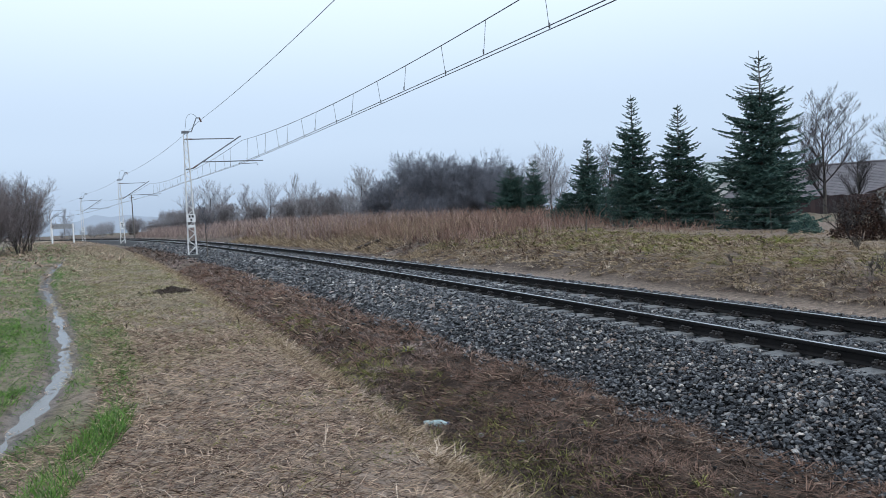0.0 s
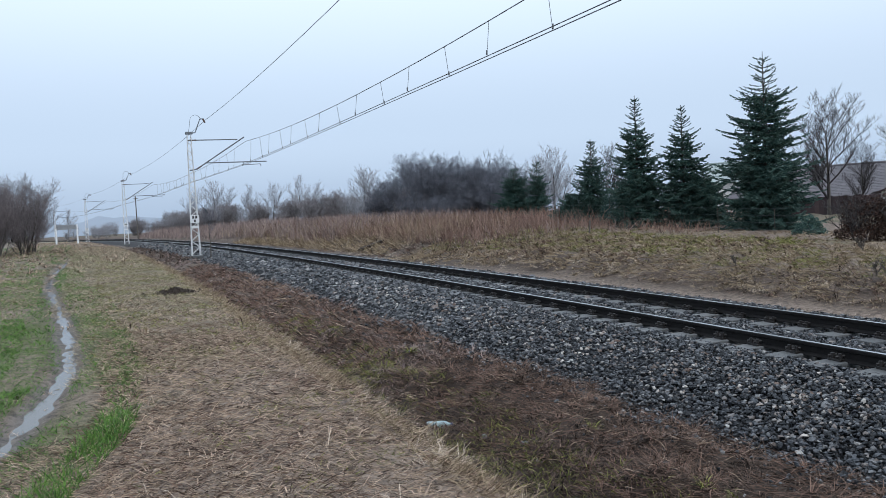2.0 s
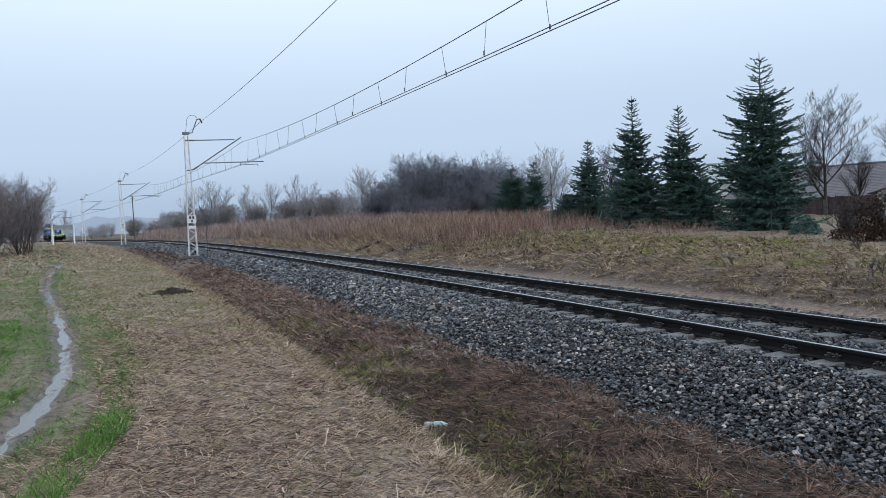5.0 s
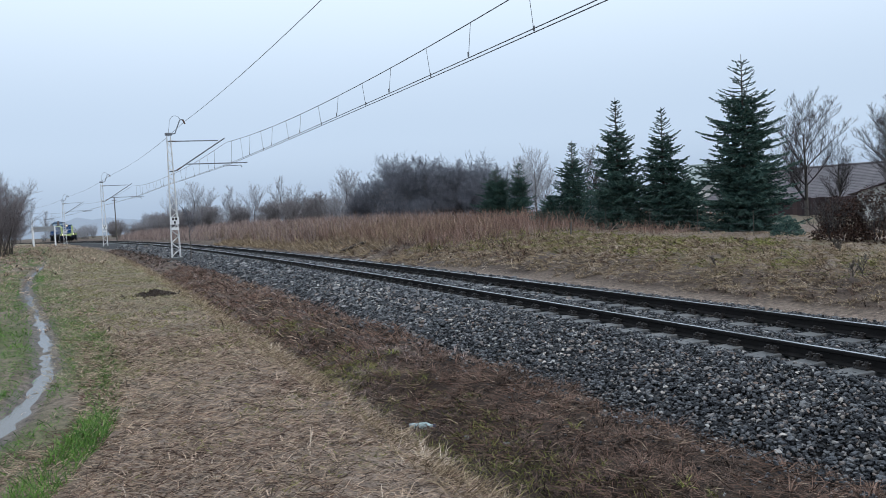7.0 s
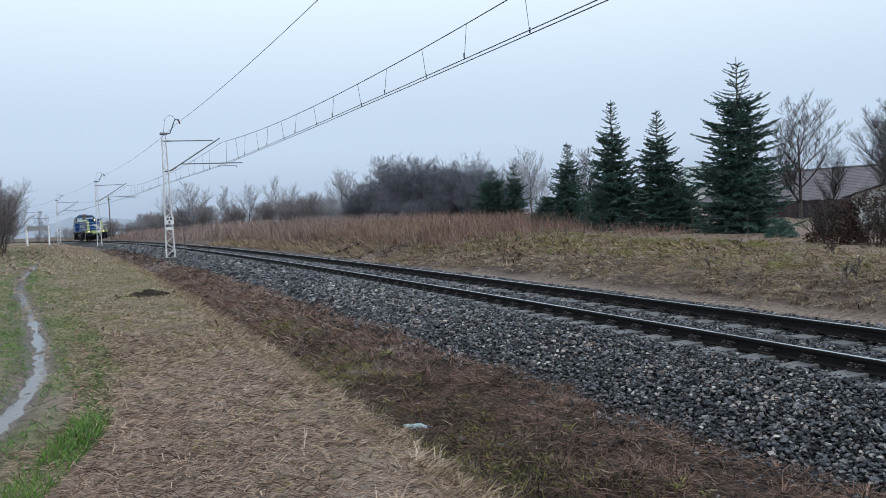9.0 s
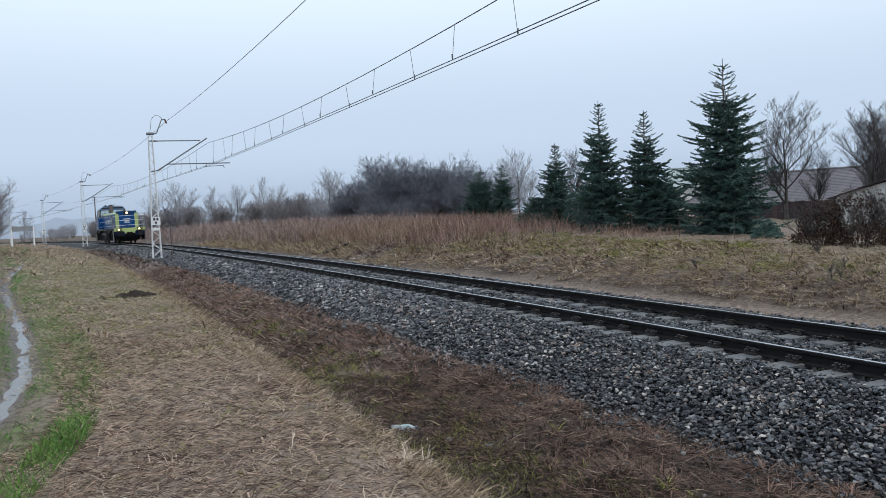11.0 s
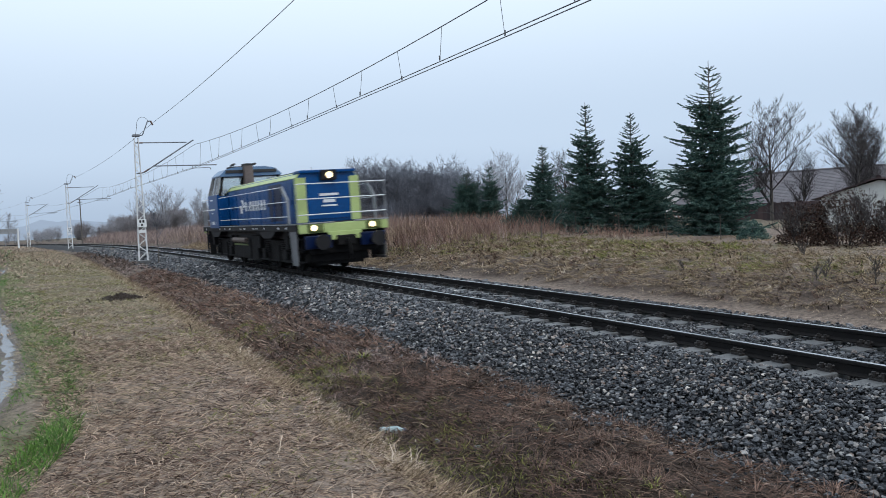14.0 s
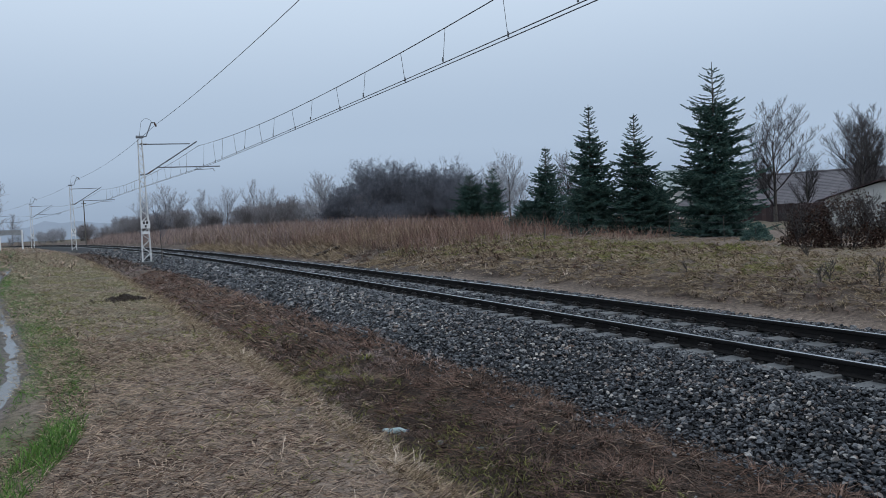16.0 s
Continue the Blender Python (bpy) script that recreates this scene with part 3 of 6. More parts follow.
def build_ballast():
    rng = np.random.default_rng(3)
    variants, quads = rock_variants(rng)
    s = np.concatenate([np.arange(-30, 40, 0.5), np.arange(40, 330, 3.0)])
    c = np.arange(-3.3, 3.15, 0.15)
    S, C = np.meshgrid(s, c, indexing="ij")
    X, Y = on_line(S, C)
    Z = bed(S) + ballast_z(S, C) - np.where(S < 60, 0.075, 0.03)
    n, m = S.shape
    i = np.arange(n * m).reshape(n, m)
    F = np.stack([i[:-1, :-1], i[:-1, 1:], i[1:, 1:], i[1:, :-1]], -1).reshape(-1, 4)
    tagged(new("ballast_bed", mesh_of("ballast_bed", np.stack([X, Y, Z], -1).reshape(-1, 3), F, M["stone_gap_shade"], True)),
           "near-black bed under the track, shade between the stones painted in", "ballast", kind="structure")
    near_stones, tris = pebble_variants(rng)
    for shapes, faces, rows in ((near_stones, tris, ((2.6, 9, 1350, 0.0225), (9, 13, 950, 0.0255))),
                                (variants, quads, ((13, 18, 600, 0.0325), (18, 28, 380, 0.038), (28, 50, 150, 0.05), (50, 90, 45, 0.07)))):
        V, Q, pale_rows = [], [], []
        for s0, s1, dens, size in rows:
            k = int((s1 - s0) * 6.2 * dens)
            a, b = rng.uniform(s0, s1, k), rng.uniform(-3.35, 2.3, k)
            stray = rng.uniform(size=k) < 0.012
            b = np.where(stray, -2.9 - np.abs(rng.normal(0, 0.6, k)), b)
            ph = np.abs(((a - 11.07) / 0.6 + 0.5) % 1 - 0.5) * 0.6
            keep = ~((ph < 0.11) & (np.abs(b) < 1.02) & (np.abs(b) > 0.22) & (rng.uniform(size=k) > 0.12)) & (np.abs(np.abs(b) - GAUGE / 2) > 0.1)
            keep &= stray | (b > -2.75) | (rng.uniform(size=k) < np.clip((b + 3.4) / 0.65, 0, 1))
            keep &= ~((b > 1.5) & (rng.uniform(size=k) < 0.3 + 0.6 * (b - 1.5) / 0.8))
            a, b, stray = a[keep], b[keep], stray[keep]
            k = len(a)
            x, y = on_line(a, b)
            z = np.where(b < -3.2, ground_z(a, b) + 0.035, bed(a) + ballast_z(a, b)) + rng.uniform(-0.058, 0.015, k)
            r = size * rng.lognormal(0, 0.24, k) * np.where(stray, 0.75, 1.0)
            v = shapes[rng.integers(0, len(shapes), k)] * (r[:, None, None] * rng.uniform(0.5, 1.25, (k, 1, 3)))
            v = np.einsum("nij,nkj->nki", turns(rng, k), v) * [1.08, 1.08, 0.8] + np.stack([x, y, z], -1)[:, None, :]
            # a band of paler, brownish stones lies along the shoulder
            chance = 0.2 * np.exp(-((b + 1.95) / 0.42) ** 2) * (0.55 + 0.45 * wobble(x * 0.9, y * 0.9, 7)) * (a < 22)
            pale_rows.append(rng.uniform(size=k) < chance)
            V.append(v)
        V, pale = np.concatenate(V), np.concatenate(pale_rows)
        m = shapes.shape[1]
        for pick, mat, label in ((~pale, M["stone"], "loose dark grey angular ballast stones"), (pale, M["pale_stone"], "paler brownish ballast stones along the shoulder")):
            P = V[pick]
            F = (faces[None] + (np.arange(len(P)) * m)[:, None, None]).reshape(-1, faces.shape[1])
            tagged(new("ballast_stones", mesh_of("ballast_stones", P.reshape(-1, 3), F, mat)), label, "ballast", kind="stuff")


# ---- overhead line ----
def tube_part(name, pts, r, mat, parent, label="", sides=6):
    bm = bmesh.new()
    for a, b in zip(pts, pts[1:]):
        rod(bm, a, b, r, sides)
    return part(name, bm, mat, parent, label)


def build_mast():
    """White lattice mast; local x points across the track, the foot is at the origin."""
    H, top, foot = 7.1, 0.10, 0.235
    mast = thing("catenary_mast", "white lattice steel catenary mast with a dark tube bracket", "catenary mast", group="masts along the railway")
    w = lambda z: foot + (top - foot) * z / H
    for sx in (-1, 1):
        for sy in (-1, 1):
            tube_part("corner_post", [(sx * w(0), sy * w(0) * 0.8, 0), (sx * w(H), sy * w(H) * 0.8, H)], 0.03, M["galv"], mast, sides=4)
    bm, z, i = bmesh.new(), 0.1, 0
    while z < H - 0.3:
        dz = 1.5 * w(z) + 0.05
        a, b = (1, -1) if i % 2 else (-1, 1)
        for sy in (-1, 1):
            rod(bm, (a * w(z), sy * w(z) * 0.8, z), (b * w(z + dz), sy * w(z + dz) * 0.8, z + dz), 0.012, 4)
            rod(bm, (sy * w(z), a * w(z) * 0.8, z), (sy * w(z + dz), b * w(z + dz) * 0.8, z + dz), 0.012, 4)
        z, i = z + dz, i + 1
    part("lattice_bracing", bm, M["galv"], mast)
    part("footing", boxes((-0.34, 0.34, -0.3, 0.3, -0.7, 0.02), bevel=0.03), M["sleeper"], mast, "pale concrete footing")
    plate = part("number_plate", boxes((-0.25, 0.25, -0.262, -0.25, 1.95, 2.4)), M["white"], mast, "white plate with dark marks")
    part("marking", boxes((-0.14, -0.03, -0.266, -0.263, 2.2, 2.35), (0.03, 0.14, -0.266, -0.263, 2.2, 2.35), (-0.05, 0.05, -0.266, -0.263, 2.0, 2.14)), M["black"], plate)
    part("white_band", boxes((-0.2, 0.2, -0.23, 0.23, 1.62, 1.78)), M["white"], mast)
    # cantilever
    part("top_cap", boxes((-0.2, 0.2, -0.16, 0.16, 7.16, 7.3), bevel=0.03), M["tube"], mast)
    tube_part("tie_tube", [(-0.12, 0, 6.81), (2.8, 0, 6.86)], 0.032, M["tube"], mast)
    tube_part("diagonal_tube", [(-0.08, 0, 5.04), (0.31, 0, 5.1), (3.2, 0, 7.0)], 0.038, M["tube"], mast)
    tube_part("support_tube", [(0.86, 0, 5.47), (4.48, 0, 5.52)], 0.032, M["tube"], mast)
    tube_part("registration_arm", [(3.0, 0.0, 5.32), (4.1, 0.05, 5.37), (4.15, 0.05, 5.22)], 0.018, M["tube"], mast)
    tube_part("hanger", [(3.1, 0.0, 5.5), (3.05, 0.0, 5.32)], 0.015, M["tube"], mast)
    tube_part("stay", [(0.9, 0, 5.5), (3.0, 0, 6.86)], 0.014, M["tube"], mast)
    for a, b in (((0.0, 0, 6.812), (0.4, 0, 6.818)), ((0.34, 0, 5.12), (0.62, 0, 5.3))):
        bm = bmesh.new()
        for k in range(6):
            u = Vector(a).lerp(Vector(b), k / 6)
            v = Vector(a).lerp(Vector(b), (k + 0.6) / 6)
            rod(bm, u, v, 0.05, 8)
        part("insulator", bm, M["insulator"], mast, "ribbed brown insulator")
    # feeder horn with its jumper loop
    tube_part("horn", [(0.1, 0, 7.24), (0.36, 0, 7.26), (0.68, 0, 8.07), (0.9, 0, 8.08)], 0.03, M["tube"], mast)
    bm = bmesh.new()
    rod(bm, (0.86, 0, 8.06), (0.96, 0, 7.84), 0.05, 8)
    part("insulator", bm, M["insulator"], mast)
    loop = [(0.42 - 0.34 * math.cos(a), 0, 7.85 + 0.45 * math.sin(a)) for a in [math.pi * 0.088 * k for k in range(11)]]
    tube_part("jumper_loop", [(-0.02, 0, 7.25), (0.05, 0, 7.6)] + loop, 0.012, M["wire"], mast, sides=5)
    return mast


MAST_S = (48.2, 96.0, 144.4, 192.6)
MAST_C = -2.855


def line_at(s, c, z):
    x, y = on_line(s, c)
    return (float(x), float(y), float(bed(s)) + z)


def contact_c(s):
    return float(np.interp(s, [-20, 0.2, 24, 48.2, 72, 96, 120, 144.4, 192.6], [-0.3, -0.3, 0.0, 0.4, 0.0, 0.4, 0.0, 0.4, 0.4]))


def messenger_z(s):
    """The carrying cable sags between supports."""
    k = (s - 0.2) / 48.1
    u = k - math.floor(k)
    return 6.62 - 4 * 0.64 * u * (1 - u)


def wire(name, pts, r, label, group=""):
    cu = bpy.data.curves.new(name, "CURVE")
    cu.dimensions, cu.bevel_depth, cu.bevel_resolution = "3D", r, 1
    sp = cu.splines.new("POLY")
    sp.points.add(len(pts) - 1)
    for q, p in zip(sp.points, pts):
        q.co = (*p, 1)
    cu.materials.append(M["wire"])
    return tagged(new(name, cu), label, "wire", group)


def build_overhead():
    first = build_mast()
    # mast-local x runs across the track, away from the camera
    first.matrix_world = at_line(MAST_S[0], MAST_C, -0.12)
    for s in MAST_S[1:]:
        copy_thing(first, at_line(s, MAST_C, -0.12))
    S = list(np.arange(-14, 200, 2.0))
    lat = 0.09
    wire("contact_wire", [line_at(s, contact_c(s) - lat, 5.27) for s in S], 0.011, "taut grooved copper contact wire over the track")
    wire("contact_wire", [line_at(s, contact_c(s) + lat, 5.27) for s in S], 0.011, "taut grooved copper contact wire over the track")
    wire("carrying_cable", [line_at(s, contact_c(s), messenger_z(s)) for s in S], 0.012, "sagging carrying cable above the contact wires")
    sag = lambda s: 7.86 - 4 * 0.2 * (((s - 0.2) / 48.1) % 1) * (1 - ((s - 0.2) / 48.1) % 1)
    wire("feeder_wire", [line_at(s, MAST_C + 0.65 + 0.3 * min(max(s / 48.0, 0), 1), sag(s)) for s in S], 0.011, "single feeder wire carried on the mast horns")
    k = 0
    s = 0.45
    while s < 98:
        u = ((s - 0.2) / 48.1) % 1
        if 0.04 < u < 0.96:
            side = lat if k % 2 else -lat
            bm = rods([(line_at(s, contact_c(s) + side, 5.27), line_at(s, contact_c(s), messenger_z(s)))], 0.007, 4)
            box_at = line_at(s, contact_c(s) + side, 5.3)
            rod(bm, box_at, (box_at[0], box_at[1], box_at[2] + 0.1), 0.02, 5)
            me = bpy.data.meshes.new("dropper")
            bm.to_mesh(me), bm.free()
            me.materials.append(M["wire"])
            tagged(new("dropper", me), "thin vertical dropper wire between cable and contact wire", "dropper", "droppers of the overhead line")
        s, k = s + 2.55, k + 1


# ---- locomotive: x forward, y to its left, z from the rail head; x = 0 is the front beam ----
def bars(x0, x1, y, zs, r, mat, parent, name="handrail"):
    for z in zs:
        tube_part(name, [(x0, y, z), (x1, y, z)], r, mat, parent)


def build_locomotive():
    loco = thing("locomotive", "blue and lime green diesel shunting locomotive with lit headlights", "locomotive")
    L = 14.6
    # frame and deck
    body = part("frame", boxes((-L, -0.12, -1.5, 1.5, 1.36, 1.58), (-L + 0.3, -0.5, -1.2, 1.2, 1.1, 1.38), bevel=0.02), M["frame_grey"], loco, "grimy dark grey frame")
    part("deck_edge", boxes((-L, -0.12, -1.512, -1.5, 1.555, 1.585), (-L, -0.12, 1.5, 1.512, 1.555, 1.585)), M["step_grey"], body)
    for x in (-3.6, -11.9):
        part("frame_bulge", prism([(x - 1.0, 1.37), (x - 0.75, 1.2), (x - 0.4, 1.12), (x + 0.4, 1.12), (x + 0.75, 1.2), (x + 1.0, 1.37)], -1.49, 1.49), M["frame_grey"], body)
    for x0, w in ((-13.9, 0.12), (-11.1, 0.22), (-10.1, 0.2), (-9.2, 0.3), (-7.35, 0.28), (-6.75, 0.32), (-5.4, 0.22), (-4.9, 0.14), (-3.9, 0.2), (-2.2, 0.3), (-1.3, 0.2)):
        part("data_plate", boxes((x0, x0 + w * 0.55, -1.506, -1.5, 1.43, 1.49)), M["white"], body, "small white data plate")
    # front and rear beams
    for sgn, x in ((1, 0.0), (-1, -L)):
        rot = Matrix.Translation((x, 0, 0)) @ pose(0, 0, 0, 0, 0, 0 if sgn > 0 else 180)
        beam = part("buffer_beam", boxes((-0.14, 0.0, -1.46, 1.46, 1.27, 1.56), (-0.14, 0.01, -0.55, 0.55, 1.02, 1.3), bevel=0.03), M["lime"], loco, "lime green buffer beam", rot)
        part("coupler", boxes((-0.1, 0.14, -0.3, 0.3, 0.86, 1.16), (0.1, 0.34, -0.06, 0.06, 0.92, 1.06), bevel=0.03), M["bogie"], beam)
        part("coupling_chain", rods([((0.3, 0, 0.98), (0.36, 0.02, 0.6)), ((0.36, 0.02, 0.6), (0.2, 0, 0.45))], 0.035), M["bogie"], beam)
        for y in (-0.9, 0.9):
            bm = bmesh.new()
            box(bm, -0.05, 0.1, y - 0.42, y + 0.42, 0.8, 1.2, bevel=0.03)
            rod(bm, (0.08, y, 1.0), (0.45, y, 1.0), 0.15, 14)
            buf = part("buffer", bm, M["navy"], beam, "dark blue buffer box")
            part("beam_top", boxes((-0.16, 0.02, y - 0.56, y + 0.56, 1.565, 1.6)), M["step_grey"], beam)
            bm = bmesh.new()
            rod(bm, (0.45, y, 1.0), (0.52, y, 1.0), 0.23, 20)
            part("buffer_head", bm, M["frame_grey"], buf)
            bm = bmesh.new()
            box(bm, -0.02, 0.05, y * 1.06 - 0.25, y * 1.06 + 0.25, 1.3, 1.56, bevel=0.05)
            hl = part("headlight", bm, M["dirty_lime"] if sgn > 0 else M["frame_grey"], beam)
            bm = bmesh.new()
            rod(bm, (0.05, y * 1.06 - 0.06, 1.43), (0.075, y * 1.06 - 0.06, 1.43), 0.088, 16)
            part("lens", bm, M["lamp"] if sgn > 0 else M["glass"], hl, "lit warm white lens" if sgn > 0 else "unlit lens")
        part("snow_plough", boxes((-0.7, -0.6, -0.8, 0.8, 0.24, 0.5), bevel=0.02), M["bogie"], beam)
        part("drawgear_box", boxes((-1.5, -0.16, -1.12, 1.12, 0.62, 1.34), (-1.3, -0.5, -0.95, 0.95, 0.34, 0.66), bevel=0.04), M["bogie"], beam, "oily draw gear and air tanks, blackened for the shade there")
        # corner steps
        for y in (-1, 1):
            outline = [(-0.3, 1.42), (-0.34, 0.3), (-0.84, 0.3), (-0.98, 1.42)] if sgn > 0 else [(-0.62, 1.42), (-0.62, 0.34), (-0.76, 0.34), (-0.8, 1.42)]
            side_plate = part("step_panel", prism(outline, y * 1.44, y * 1.48), M["panel_grey"] if sgn > 0 else M["bogie"], beam, "grimy grey step panel" if sgn > 0 else "black step stringer")
            for z in (0.36, 0.72, 1.08):
                part("tread", boxes((-0.86, -0.34, y * 1.16, y * 1.435, z, z + 0.04), bevel=0.004), M["frame_grey"], side_plate)
            part("back_plate", boxes((-0.9, -0.86, y * 1.16, y * 1.435, 0.3, 1.36), bevel=0.004), M["frame_grey"], side_plate)
        # end railings
        rail = beam
        for y in (-1.45, 1.45):
            tube_part("railing_post", [(-0.1, y, 1.6), (-0.1, y, 2.78)], 0.018, M["step_grey"], beam)
        for z in (2.78, 2.32, 1.84):
            tube_part("rail_bar", [(-0.1, -1.45, z), (-0.1, 1.45, z)], 0.017, M["white"], rail)
        if sgn < 0:
            part("end_panel", boxes((-0.12, -0.08, 1.28, 1.45, 1.62, 2.7)), M["step_grey"], rail, "pale grey railing panel")
    # long hood
    def hood(x0, x1, mat, name, label):
        bm = bmesh.new()
        ring = [(-1.04, 1.58), (-1.04, 3.02), (-0.9, 3.2), (0.9, 3.2), (1.04, 3.02), (1.04, 1.58)]
        a = [bm.verts.new((x0, y, z)) for y, z in ring]
        b = [bm.verts.new((x1, y, z)) for y, z in ring]
        bm.faces.new(a), bm.faces.new(b[::-1])
        for i in range(6):
            j = (i + 1) % 6
            bm.faces.new((a[i], a[j], b[j], b[i]))
        bmesh.ops.bevel(bm, geom=[e for e in bm.edges], offset=0.025, segments=2, affect="EDGES")
        return part(name, bm, mat, loco, label)

    h = hood(-10.9, -1.3, M["blue"], "long_hood", "blue hood with doors")
    for y in (-1, 1):
        bm = bmesh.new()
        q = [(-10.9, y * 1.05, 3.03), (-1.32, y * 1.05, 3.03), (-1.32, y * 0.88, 3.215), (-10.9, y * 0.88, 3.215)]
        o = [(x, yy + y * -0.05, z - 0.03) for x, yy, z in q]
        va, vb = [bm.verts.new(p) for p in q], [bm.verts.new(p) for p in o]
        bm.faces.new(va), bm.faces.new(vb[::-1])
        for i in range(4):
            bm.faces.new((va[i], vb[i], vb[(i + 1) % 4], va[(i + 1) % 4]))
        part("lime_edge", bm, M["lime"], h, "lime green roof edge stripe")
        x = -10.75
        for w in (0.62, 0.62, 0.62, 0.62, 0.62, 0.62, 0.62, 0.62, 0.62, 0.55, 0.8, 0.8, 0.62, 0.62):
            navy = -5.1 < x < -3.3
            door = part("hood_door", boxes((x + 0.015, x + w - 0.015, y * 1.04, y * 1.062, 1.68, 2.94), bevel=0.006), M["navy"] if navy else M["blue"], h)
            part("door_handle", boxes((x + w - 0.09, x + w - 0.06, y * 1.06, y * 1.085, 2.2, 2.34)), M["frame_grey"], door)
            if navy:
                part("louvre", boxes(*[(x + 0.08, x + w - 0.08, y * 1.06, y * 1.075, z, z + 0.03) for z in np.arange(1.8, 2.8, 0.09)]), M["navy"], door)
            x += w + 0.005
        part("corner_stripe", boxes((-1.5, -1.28, y * 1.03, y * 1.068, 1.6, 3.02), (-1.3, -1.275, y * 0.74, y * 1.06, 1.6, 3.03), bevel=0.008), M["lime"], h, "lime green corner stripe")
    part("hood_front_door", boxes((-1.3, -1.265, -0.7, 0.7, 1.68, 2.86), bevel=0.012), M["blue"], h)
    part("front_brow", boxes((-1.9, -1.2, -0.95, 0.95, 3.16, 3.26), bevel=0.03), M["blue"], h)
    part("lamp_housing", boxes((-1.32, -1.1, -0.26, 0.26, 2.92, 3.24), bevel=0.02), M["frame_grey"], h, "dark lamp housing")
    bm = bmesh.new()
    rod(bm, (-1.1, 0.0, 3.08), (-1.07, 0.0, 3.08), 0.1, 16)
    part("top_headlight", bm, M["lamp"], h, "lit warm white top headlight")
    part("front_marking", boxes((-1.262, -1.255, -0.32, 0.32, 2.42, 2.5), (-1.262, -1.255, -0.2, 0.2, 2.2, 2.3), (-1.262, -1.255, -0.26, 0.26, 2.08, 2.13)), M["white"], h, "pale markings")
    # company mark drawn as plain shapes: an angular emblem and a row of blocks
    bm = prism([(-9.0, 2.36), (-8.62, 2.36), (-8.5, 2.05), (-8.78, 2.05), (-8.86, 2.2)], -1.072, -1.066)
    part("emblem", bm, M["white"], h, "white angular emblem")
    bm = prism([(-8.74, 2.58), (-8.3, 2.58), (-8.22, 2.46), (-8.22, 2.3), (-8.34, 2.18), (-8.5, 2.18), (-8.44, 2.32), (-8.48, 2.44)], -1.072, -1.066)
    part("emblem", bm, M["white"], h, "white angular emblem")
    x = -8.08
    for w in (0.36, 0.36, 0.36, 0.38, 0.38, 0.36, 0.38, 0.36):
        part("marking_block", boxes((x, x + w - 0.13, -1.072, -1.066, 2.12, 2.48)), M["white"], h, "plain white block")
        x += w + 0.03
    part("roof_hatch", boxes((-4.9, -2.4, -0.6, 0.6, 3.19, 3.3), (-8.6, -6.4, -0.5, 0.5, 3.19, 3.27), bevel=0.03), M["navy"], h)
    part("exhaust", prism([(-10.95, 3.15), (-10.5, 3.15), (-10.55, 4.12), (-10.95, 4.12)], -0.36, 0.0), M["exhaust"], loco, "heat-stained brown exhaust box")
    part("exhaust_rim", boxes((-10.98, -10.52, -0.39, 0.03, 4.1, 4.17), bevel=0.01), M["black"], loco)
    # cab
    cx0, cx1 = -12.82, -10.98
    cab = thing("cab", "", "")
    cab.parent = loco

    def lean_x(x):
        """Along the roof the cab is shorter than at its waist, above all at the rear."""
        return cx0 + 0.2 + (x - cx0) * (cx1 - 0.08 - cx0 - 0.2) / (cx1 - cx0)

    def leaning(x0, x1, y, outer, inner):
        """A piece of the window band, which leans inwards from the waist to the roof."""
        bm = bmesh.new()
        low = [bm.verts.new((x, y * w, 2.9)) for x, w in ((x0, outer), (x1, outer), (x1, inner), (x0, inner))]
        high = [bm.verts.new((lean_x(x), y * (w - 0.2), 3.7)) for x, w in ((x0, outer), (x1, outer), (x1, inner), (x0, inner))]
        bm.faces.new(low), bm.faces.new(high[::-1])
        for i in range(4):
            j = (i + 1) % 4
            bm.faces.new((low[i], high[i], high[j], low[j]))
        return bm

    for y in (-1, 1):
        part("cab_side", boxes((cx0, cx1, y * 1.44, y * 1.53, 1.5, 2.92), bevel=0.012), M["blue"], cab)
        for x0, x1 in ((cx0, cx0 + 0.12), (-12.4, -12.3), (-11.66, -11.58), (cx1 - 0.1, cx1)):
            part("window_pillar", leaning(x0, x1, y, 1.53, 1.45), M["step_grey"], cab, "pale window pillar")
        for x0, x1 in ((cx0 + 0.12, -12.4), (-12.3, -11.66), (-11.58, cx1 - 0.1)):
            ob = part("side_window", leaning(x0 - 0.01, x1 + 0.01, y, 1.5, 1.485), M["glass"], cab)
            ob.visible_shadow = False
    part("cab_floor", boxes((cx0, cx1, -1.45, 1.45, 1.55, 1.6)), M["frame_grey"], cab)
    for x in (cx0 + 0.03, cx1 - 0.05):
        part("cab_end", boxes((x - 0.03, x + 0.03, -1.44, 1.44, 1.58, 2.86)), M["blue"], cab)
        lift = lean_x(x) - x
        for y in (-1.42, -0.06, 1.3):
            bm = bmesh.new()
            rod(bm, (x, y + 0.06, 2.86), (x + lift, (y + 0.06) * 0.87, 3.7), 0.06, 6)
            part("end_pillar", bm, M["frame_grey"], cab)
        for y in (-1.3, 0.06):
            bm = bmesh.new()
            q = [bm.verts.new(v) for v in ((x, y, 2.86), (x, y + 1.24, 2.86), (x + lift, (y + 1.24) * 0.87, 3.72), (x + lift, y * 0.87, 3.72))]
            o = [bm.verts.new(v.co + Vector((0.008, 0, 0))) for v in q]
            bm.faces.new(q), bm.faces.new(o[::-1])
            for i in range(4):
                bm.faces.new((q[i], o[i], o[(i + 1) % 4], q[(i + 1) % 4]))
            ob = part("end_window", bm, M["glass"], cab)
            ob.visible_shadow = False
    bm = bmesh.new()
